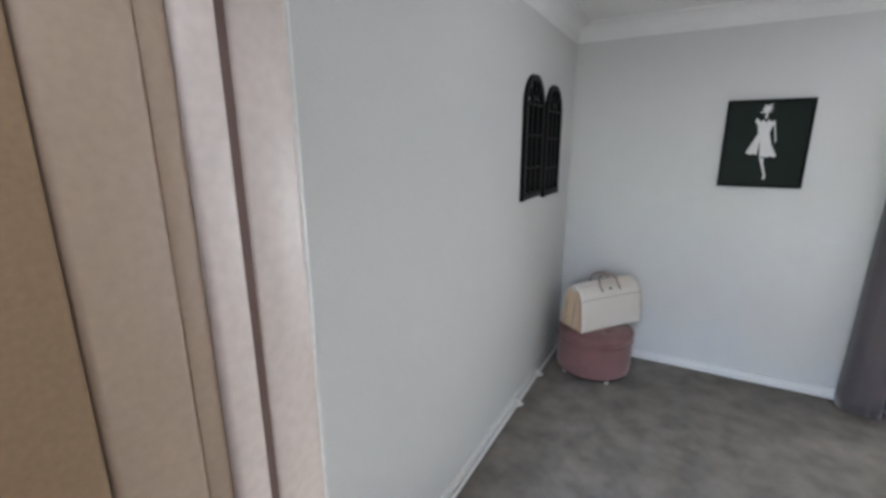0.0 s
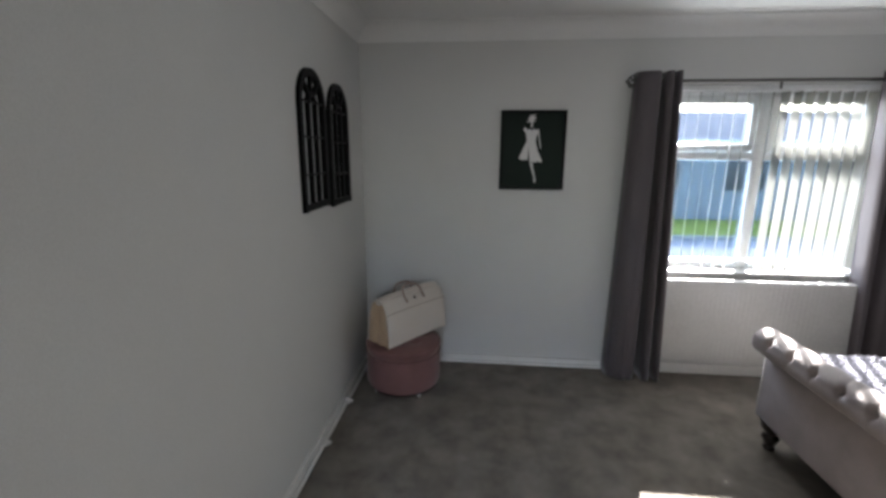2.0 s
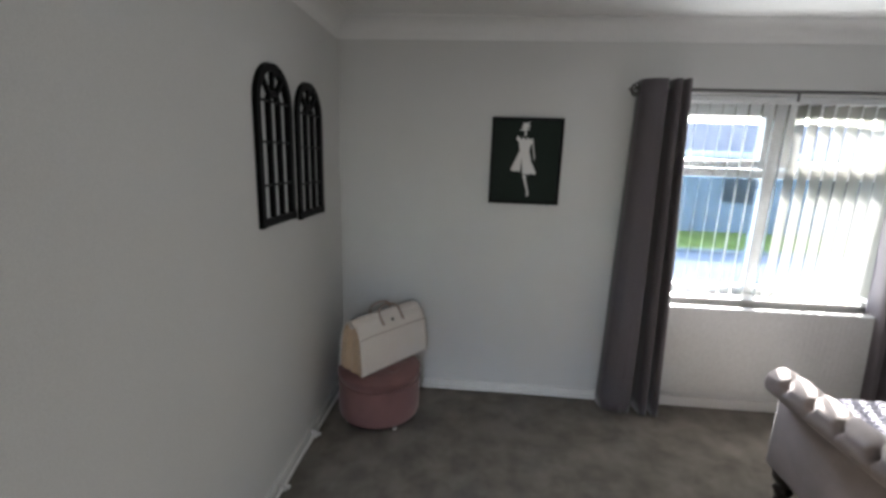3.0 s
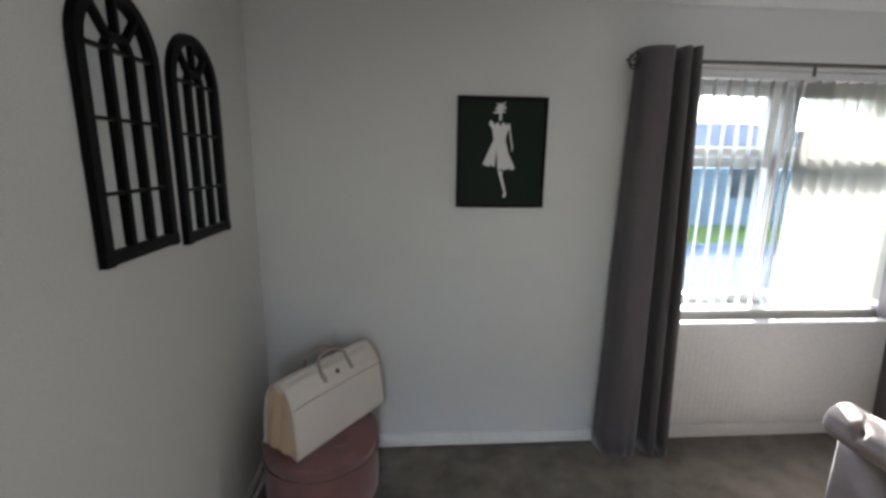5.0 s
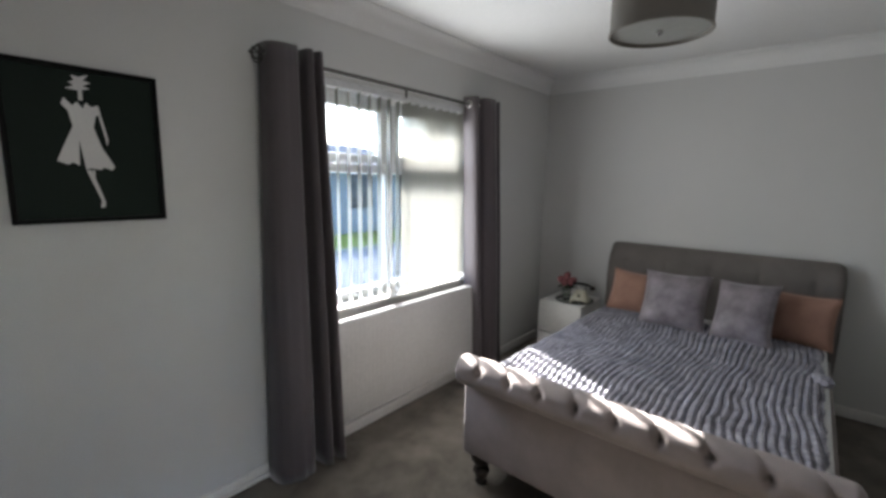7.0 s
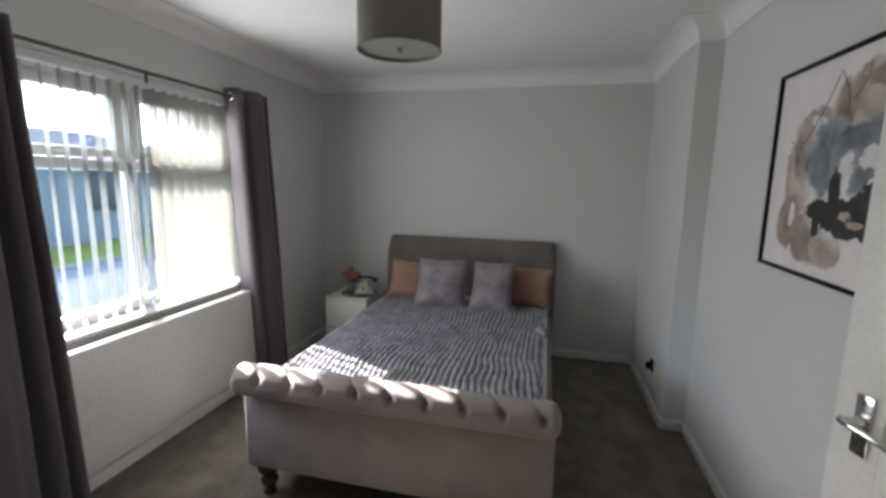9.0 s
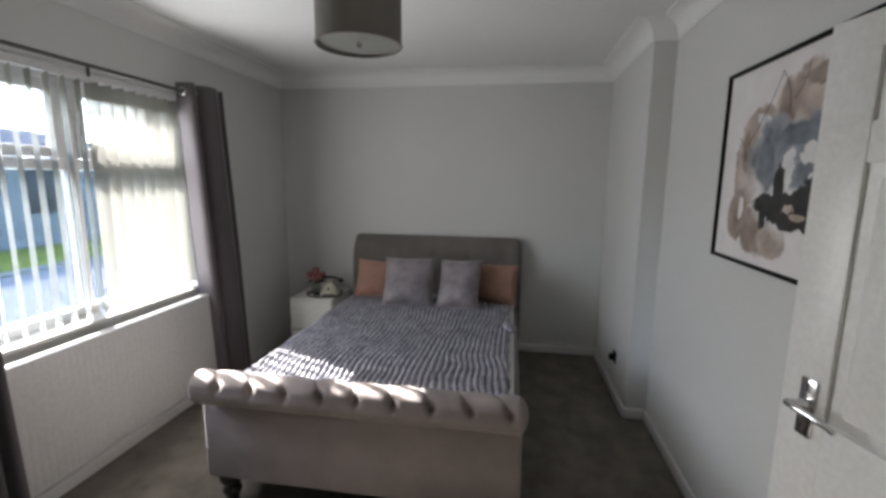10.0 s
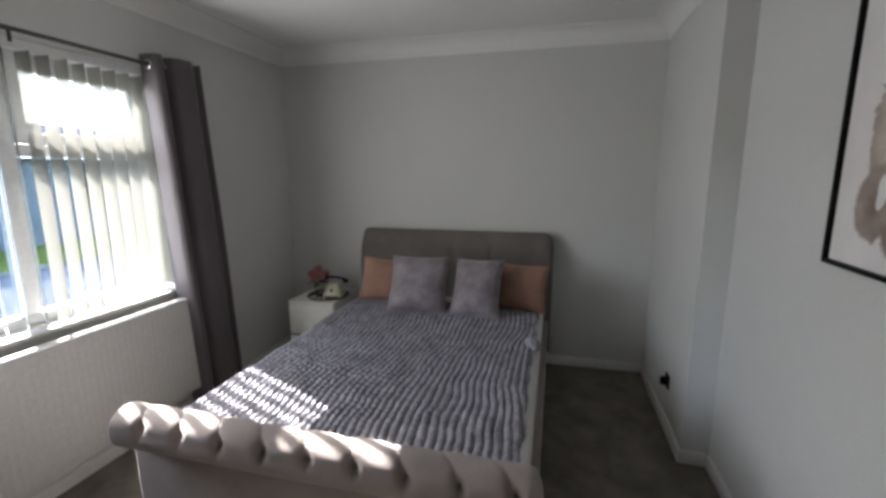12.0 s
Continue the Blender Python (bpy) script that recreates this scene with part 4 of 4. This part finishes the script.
# ---- cushions ----
def cushion(name, material, at, w, h, t, tilt, yaw, label, group, spin=0):
    """A stuffed square cushion with pinched corners and a piped seam."""
    def skin(sign):
        def f(u, v):
            a, b = 2 * u - 1, 2 * v - 1
            fat = ((1 - abs(a) ** 2.6) * (1 - abs(b) ** 2.6)) ** 0.55
            pinch = 1 - 0.075 * (1 - abs(a) ** 2) * b * b
            pinch2 = 1 - 0.075 * (1 - abs(b) ** 2) * a * a
            wr = 0.006 * noise.noise(Vector((a * 2.2, b * 2.2, sign + at[1] * 3)))
            return (sign * (t / 2 * fat + wr * fat), a * w / 2 * pinch2, b * h / 2 * pinch + h / 2)
        return f
    c = thing(name, label, "cushion", at, group=group)
    c.matrix_world = pose(*at, 0, tilt, yaw) @ pose(0, 0, 0, spin, 0, 0)
    bm = surf(skin(-1), 22, 22)
    b2 = surf(skin(1), 22, 22)
    me = bpy.data.meshes.new("tmp")
    b2.to_mesh(me)
    b2.free()
    bm.from_mesh(me)
    bpy.data.meshes.remove(me)
    bmesh.ops.remove_doubles(bm, verts=bm.verts, dist=0.0005)
    part("cover", bm, material, c)
    f = skin(1)
    loop = [f(i / 16, 0) for i in range(16)] + [f(1, i / 16) for i in range(16)] + [f(1 - i / 16, 1) for i in range(16)] + [f(0, 1 - i / 16) for i in range(17)]
    part("piping", tube(bmesh.new(), loop, 0.004, 6), material, c)
    return c


cushion("cushion", COPPER, (3.67, 2.93, 0.585), 0.37, 0.335, 0.13, 20, 12, "copper brown velvet cushion against the headboard", "cushions on the bed", spin=6)
cushion("cushion", COPPER, (3.68, 1.905, 0.585), 0.40, 0.34, 0.13, 18, -8, "copper brown velvet cushion leaning in the corner of the headboard", "cushions on the bed")
cushion("cushion", SILVER, (3.47, 2.598, 0.585), 0.43, 0.42, 0.15, 28, 3, "silver grey crushed velvet cushion with piped edge", "cushions on the bed")
cushion("cushion", SILVER, (3.455, 2.182, 0.585), 0.35, 0.425, 0.14, 29, -10, "silver grey crushed velvet cushion with piped edge, turned slightly", "cushions on the bed", spin=-3)


# ---- bedside drawers ----
def bedside():
    x0, x1, y0, y1, h = 3.571, 4.03, 3.30, 3.69, 0.564
    b = thing("bedside_chest", "white two-drawer bedside chest beside the bed", "bedside table", ((x0 + x1) / 2, (y0 + y1) / 2, 0))
    fixed("top", one_box(x0 + 0.002, x1, y0, y1, h - 0.018, h, 0.002), DRAWER, b)
    for a, c in ((y0, y0 + 0.018), (y1 - 0.018, y1)):
        fixed("side", one_box(x0 + 0.02, x1, a, c, 0.0, h - 0.018, 0.001), DRAWER, b)
    fixed("back", one_box(x1 - 0.012, x1 - 0.004, y0 + 0.018, y1 - 0.018, 0.02, h - 0.018), DRAWER, b)
    for z0, z1 in ((0.045, 0.285), (0.290, 0.554)):
        fixed("drawer_front", one_box(x0, x0 + 0.018, y0 + 0.002, y1 - 0.002, z0, z1 - 0.012, 0.002), DRAWER, b)
        fixed("drawer_body", one_box(x0 + 0.018, x1 - 0.03, y0 + 0.03, y1 - 0.03, z0 + 0.01, z1 - 0.05), DRAWER, b)
    fixed("plinth", one_box(x0 + 0.03, x0 + 0.045, y0 + 0.018, y1 - 0.018, 0, 0.045), DRAWER, b)


bedside()

# tray, flowers and telephone on the bedside chest
TZ = 0.564
tray = thing("tray", "round mirrored tray with a dark metal rim", "tray", (3.76, 3.44, TZ))
part("plate", lathe(bmesh.new(), [(0.155, 0.0), (0.16, 0.004), (0.002, 0.005)], 48), MIRROR, tray)
bm = bmesh.new()
tube(bm, [(0.16 * math.cos(a), 0.16 * math.sin(a), 0.012) for a in [k * math.pi / 24 for k in range(49)]], 0.006, 8)
part("rim", bm, IRON, tray, "dark metal rim")

vase = thing("vase", "small clear glass vase of pink roses", "vase", (3.78, 3.53, TZ + 0.006))
part("bowl", lathe(bmesh.new(), [(0.030, 0.0), (0.034, 0.002), (0.040, 0.05), (0.046, 0.10), (0.043, 0.10), (0.036, 0.05), (0.030, 0.008), (0.002, 0.007)], 32), GLASS, vase)
rng = random.Random(11)
for k in range(7):
    a, rr = k * 1.047, 0.0 if k == 0 else 0.055
    px, py, pz = rr * math.cos(a), rr * math.sin(a), (0.190 if k == 0 else 0.140) + rng.uniform(-0.012, 0.016)
    bm = tube(bmesh.new(), [(px * 0.3, py * 0.3, 0.012), (px * 0.6, py * 0.6, 0.08), (px, py, pz)], 0.002, 6)
    part("stem", bm, LEAF, vase)
    bm = bmesh.new()
    for j in range(18):
        lift = 1 - j / 17
        th = j * 2.399
        rad = 0.032 * math.sin(math.pi * (0.15 + 0.72 * (1 - lift)))
        wid = 0.017
        c, s_ = math.cos(th), math.sin(th)
        g = []
        for iu in range(5):
            row = []
            for iv in range(4):
                w = (iu / 4 - 0.5) * 2
                hgt = iv / 3
                rad2 = rad * (0.75 + 0.35 * hgt * hgt) - 0.005 * w * w
                row.append(bm.verts.new((px + rad2 * c - w * wid * s_, py + rad2 * s_ + w * wid * c, pz + 0.045 * lift - 0.018 + 0.024 * hgt * (1 - 0.25 * w * w))))
            g.append(row)
        for iu in range(4):
            for iv in range(3):
                bm.faces.new((g[iu][iv], g[iu + 1][iv], g[iu + 1][iv + 1], g[iu][iv + 1]))
    part("rose", bm, PETAL, vase, "pink rose head")
for k in range(6):
    a = k * 1.05 + 0.4
    bm = surf(lambda u, v, a=a: Vector((math.cos(a) * (0.03 + 0.06 * u) - math.sin(a) * (v - 0.5) * 0.04 * math.sin(math.pi * min(1, u + 0.05)),
                                        math.sin(a) * (0.03 + 0.06 * u) + math.cos(a) * (v - 0.5) * 0.04 * math.sin(math.pi * min(1, u + 0.05)),
                                        0.11 + 0.03 * u - 0.05 * u * u + 0.01 * abs(v - 0.5))), 6, 4)
    part("leaf", bm, LEAF, vase)

phone = thing("telephone", "retro ivory and chrome telephone with dark handset", "telephone", (3.77, 3.39, TZ + 0.006), rz=8)
bm = bmesh.new()
secs = [(0.0, 0.075, 0.085), (0.012, 0.078, 0.088), (0.03, 0.070, 0.080), (0.07, 0.045, 0.055), (0.095, 0.032, 0.045), (0.102, 0.025, 0.038)]
rows = []
for z, a, b in secs:
    rows.append([bm.verts.new((a * math.copysign(abs(math.cos(t)) ** 0.6, math.cos(t)), b * math.copysign(abs(math.sin(t)) ** 0.6, math.sin(t)), z)) for t in [k * math.pi / 14 for k in range(28)]])
for a, b in zip(rows, rows[1:]):
    for k in range(28):
        bm.faces.new((a[k], a[(k + 1) % 28], b[(k + 1) % 28], b[k]))
bm.faces.new(list(reversed(rows[0])))
bm.faces.new(rows[-1])
part("body", bm, PHONE, phone)
part("base_band", lathe(bmesh.new(), [(0.088, 0.002), (0.091, 0.006), (0.091, 0.012), (0.086, 0.016)], 32), IRON, phone, "dark metal base band")
dial = part("dial", lathe(bmesh.new(), [(0.036, 0), (0.036, 0.006), (0.030, 0.009), (0.012, 0.009), (0.012, 0.011), (0.001, 0.011)], 28, pose(-0.058, 0, 0.056, 0, -62, 0)), PHONE, phone, "ivory rotary dial")
part("dial_centre", lathe(bmesh.new(), [(0.013, 0.011), (0.012, 0.014), (0.001, 0.014)], 20, pose(-0.058, 0, 0.056, 0, -62, 0)), BLACK, dial)
for s in (-1, 1):
    part("cradle", tube(bmesh.new(), [(0, s * 0.025, 0.098), (0, s * 0.04, 0.118), (0, s * 0.042, 0.135)], 0.006, 8), CHROME, phone, "chrome cradle arm")
bm = bmesh.new()
tube(bm, [(0, -0.10, 0.128), (0, -0.075, 0.145), (0, -0.03, 0.155), (0, 0.03, 0.155), (0, 0.075, 0.145), (0, 0.10, 0.128)], 0.011, 12)
for s in (-1, 1):
    lathe(bm, [(0.012, 0.028), (0.022, 0.014), (0.026, 0.0), (0.020, -0.006)], 20, pose(0, s * 0.10, 0.118, s * 14, 0, 0))
part("handset", bm, BLACK, phone, "dark curved handset")


# ---- pink pouf ----
def pouf():
    R, z0, z1 = 0.268, 0.045, 0.38
    p = thing("storage_pouf", "round dusty pink velvet pouf with buttoned lid", "pouf", (-0.395, 3.625, 0))
    part("drum", lathe(bmesh.new(), [(R - 0.02, z0), (R - 0.006, z0 + 0.004), (R, z0 + 0.02), (R + 0.003, 0.15), (R, 0.282), (R - 0.010, 0.290)], 72), PINK, p)
    part("base_disc", lathe(bmesh.new(), [(R - 0.03, z0 - 0.012), (R - 0.012, z0 - 0.010), (R - 0.012, z0 + 0.002)], 48), BLACK, p, "dark base board")

    def lid(u, v):
        a = 2 * math.pi * u
        if v < 0.25:
            q = v / 0.25
            r = R - 0.006 + 0.012 * math.sin(q * math.pi * 0.6)
            z = 0.292 + 0.062 * q
        else:
            q = (v - 0.25) / 0.75
            r = (R + 0.002) * (1 - q ** 1.1)
            z = 0.354 + 0.026 * math.sin(min(1, q * 2.5) * math.pi / 2)
        x, y = r * math.cos(a), r * math.sin(a)
        if v > 0.25:
            for k in range(6):
                b = k * math.pi / 3 + 0.3
                dx, dy = x - 0.15 * math.cos(b), y - 0.15 * math.sin(b)
                z -= 0.018 * math.exp(-(dx * dx + dy * dy) / 0.0009)
        return (x, y, z)

    part("lid", surf(lid, 72, 36, wrap_u=True), PINK, p)
    for k in range(6):
        b = k * math.pi / 3 + 0.3
        part("button", lathe(bmesh.new(), [(0.012, 0.358), (0.012, 0.363), (0.006, 0.368), (0.001, 0.369)], 12, pose(0.15 * math.cos(b), 0.15 * math.sin(b), 0)), PINK, p)
    bm = bmesh.new()
    tube(bm, [((R + 0.002) * math.cos(a), (R + 0.002) * math.sin(a), 0.289) for a in [k * math.pi / 36 for k in range(73)]], 0.005, 6)
    part("seam", bm, PINK, p)
    for a in (-52, 38, 128, 218):
        part("foot", lathe(bmesh.new(), [(0.012, 0.0), (0.016, 0.034), (0.018, 0.036)], 14, pose(0.225 * math.cos(radians(a)), 0.225 * math.sin(radians(a)), 0)), WHITE, p, "small white foot")


pouf()


# ---- cream doctor's bag on the pouf ----
def doctor_bag():
    L, D, H = 0.575, 0.235, 0.325
    b = thing("doctor_bag", "cream leather doctor's bag with tan gussets on the pouf", "bag", (-0.369, 3.683, 0.382), rz=53)
    sec = [(-D / 2, 0.0), (-D / 2 + 0.002, 0.06), (-D / 2 + 0.012, 0.16), (-0.094, 0.236), (-0.074, 0.285), (-0.046, H - 0.008), (-0.026, H)]

    def side(sign):
        def f(u, v):
            q = u * (len(sec) - 1)
            i = min(int(q), len(sec) - 2)
            t = q - i
            y = sec[i][0] * (1 - t) + sec[i + 1][0] * t
            z = sec[i][1] * (1 - t) + sec[i + 1][1] * t
            taper = 1 - 0.02 * z / H
            x = (v - 0.5) * L * taper
            e = abs(v - 0.5) * 2
            z2 = z - 0.010 * (e ** 6) * (z / H)
            y2 = y * (1 + 0.04 * math.cos((v - 0.5) * math.pi) * math.sin(math.pi * z / H))
            return (x, sign * -y2 * -1, z2)
        return f

    for s, nm in ((1, "front_panel"), (-1, "back_panel")):
        o = part(nm, surf(side(s), 30, 24), BAGWHITE, b)
        o.modifiers.new("thick", 'SOLIDIFY').thickness = 0.005
    part("base", one_box(-L / 2 + 0.004, L / 2 - 0.004, -D / 2 + 0.004, D / 2 - 0.004, 0.0, 0.008, 0.002), BAGTAN, b)
    for s in (-1, 1):
        def gus(u, v, s=s):
            q = u * (len(sec) - 1)
            i = min(int(q), len(sec) - 2)
            t = q - i
            y = sec[i][0] * (1 - t) + sec[i + 1][0] * t
            z = sec[i][1] * (1 - t) + sec[i + 1][1] * t
            k = (v - 0.5) * 2
            fold = 0.042 * (1 - abs(k)) * (z / H) + 0.006 * math.sin(k * 9)
            x = s * (L / 2 * (1 - 0.02 * z / H) - 0.004 - fold * 0.9)
            return (x, k * abs(y), z - 0.010 * (z / H))
        part("gusset", surf(gus, 24, 24), BAGTAN, b, "pale tan folded gusset")
    # stitched flap line and top frame
    part("flap_seam", tube(bmesh.new(), [((i / 20 - 0.5) * L * 0.975, -0.096, 0.236 - 0.008 * (abs(i / 20 - 0.5) * 2) ** 6) for i in range(21)], 0.003, 6), HANDLE, b, "stitched seam line")
    part("top_bar", tube(bmesh.new(), [((i / 20 - 0.5) * L * 0.97, 0, H - 0.010 - 0.008 * (abs(i / 20 - 0.5) * 2) ** 6) for i in range(21)], 0.027, 10), BAGWHITE, b)
    for s in (-1, 1):
        for xx in (-0.085, 0.085):
            bm = one_box(-0.011, 0.011, -0.003, 0.003, -0.028, 0.028, 0.003)
            bmesh.ops.transform(bm, matrix=pose(xx, s * 0.070, H - 0.028, s * 42, 0, 0), verts=bm.verts)
            part("handle_tab", bm, HANDLE, b, "taupe leather handle tab")
        pts = [(-0.085, s * 0.052, H - 0.006)]
        for i in range(13):
            a = i / 12 * math.pi
            pts.append((-0.085 * math.cos(a), s * 0.050 + (0.050 if s < 0 else 0.012) * math.sin(a), H + 0.052 * math.sin(a) ** 0.6))
        pts.append((0.085, s * 0.052, H - 0.006))
        part("carry_handle", tube(bmesh.new(), pts, 0.008, 10), HANDLE, b, "taupe rolled carry handle")
    part("clasp", lathe(bmesh.new(), [(0.011, 0), (0.012, 0.004), (0.007, 0.008)], 16, pose(0, -0.070, H - 0.034, 50, 0, 0)), IRON, b, "dark metal clasp")


doctor_bag()

# ---- outside ----
GZ = -0.45
structure("ground", one_box(-60, 120, YW + 0.3, 260, GZ - 0.3, GZ), GROUND, "pale concrete drive and road outside", "ground")
structure("lawn", one_box(-30, 45, 12.1, 15.2, GZ + 0.002, GZ + 0.05, 0.02), GRASS, "bright green lawn strip across the way", "lawn")
verts, faces = [], []
rng = random.Random(2)
for i in range(9000):
    x, y = rng.uniform(4, 18), rng.uniform(12.12, 15.15)
    a, hgt = rng.uniform(0, 6.28), rng.uniform(0.03, 0.08)
    dx, dy = 0.008 * math.cos(a), 0.008 * math.sin(a)
    k = len(verts)
    verts += [(x - dx, y - dy, GZ + 0.048), (x + dx, y + dy, GZ + 0.048), (x + rng.uniform(-0.03, 0.03), y + rng.uniform(-0.03, 0.03), GZ + 0.05 + hgt)]
    faces.append((k, k + 1, k + 2))
me = bpy.data.meshes.new("grass")
me.from_pydata(verts, [], faces)
me.materials.append(GRASS)
tagged(new("grass", me), "short bright green grass blades", "grass", kind="stuff")
structure("kerb", one_box(-30, 45, 11.97, 12.1, GZ + 0.001, GZ + 0.09, 0.02), PAVING, "pale concrete kerb edging the lawn", "kerb")


def bungalow(x0, x1, y0, y1, eave, ridge, wallmat, label, nwin):
    h = thing("house", label, "house", ((x0 + x1) / 2, y0, GZ))
    fixed("wall", one_box(x0, x1, y0, y1, GZ, eave), wallmat, h)
    bm = bmesh.new()
    o, ym = 0.35, (y0 + y1) / 2
    inset = (y1 - y0) / 2 * 0.9
    c = [(x0 - o, y0 - o, eave), (x1 + o, y0 - o, eave), (x1 + o, y1 + o, eave), (x0 - o, y1 + o, eave)]
    v = [bm.verts.new(p) for p in c] + [bm.verts.new((x0 + inset, ym, ridge)), bm.verts.new((x1 - inset, ym, ridge))]
    for f in ((0, 1, 5, 4), (1, 2, 5), (2, 3, 4, 5), (3, 0, 4), (3, 2, 1, 0)):
        bm.faces.new([v[i] for i in f])
    roof = fixed("roof", bm, ROOF, h, "blue grey slate hipped roof")
    fixed("fascia", one_box(x0 - o, x1 + o, y0 - o - 0.03, y0 - o, eave - 0.14, eave + 0.02, 0.01), UPVC, h, "white fascia and gutter")
    step = (x1 - x0) / nwin
    for i in range(nwin):
        xc = x0 + step * (i + 0.5)
        w = fixed("window", one_box(xc - 0.55, xc + 0.55, y0 - 0.05, y0 + 0.02, GZ + 1.0, eave - 0.25, 0.01), DARKFRAME, h)
        for s in (-1, 1):
            part("pane", one_box(xc + s * 0.26 - 0.22, xc + s * 0.26 + 0.22, y0 - 0.056, y0 - 0.05, GZ + 1.07, eave - 0.32), BLACK, w).matrix_parent_inverse = h.matrix_world.inverted()
        fixed("cladding_board", one_box(xc + step / 2 - 0.04, xc + step / 2 + 0.04, y0 - 0.02, y0, GZ, eave - 0.02), wallmat, h)
    return h


bungalow(-6.0, 17.5, 15.3, 23.3, 2.05, 3.25, HOUSE, "low blue grey bungalow across the way", 9)
bungalow(20.5, 38.0, 17.0, 25.0, 2.35, 3.6, HOUSE, "low blue grey bungalow further off", 6)
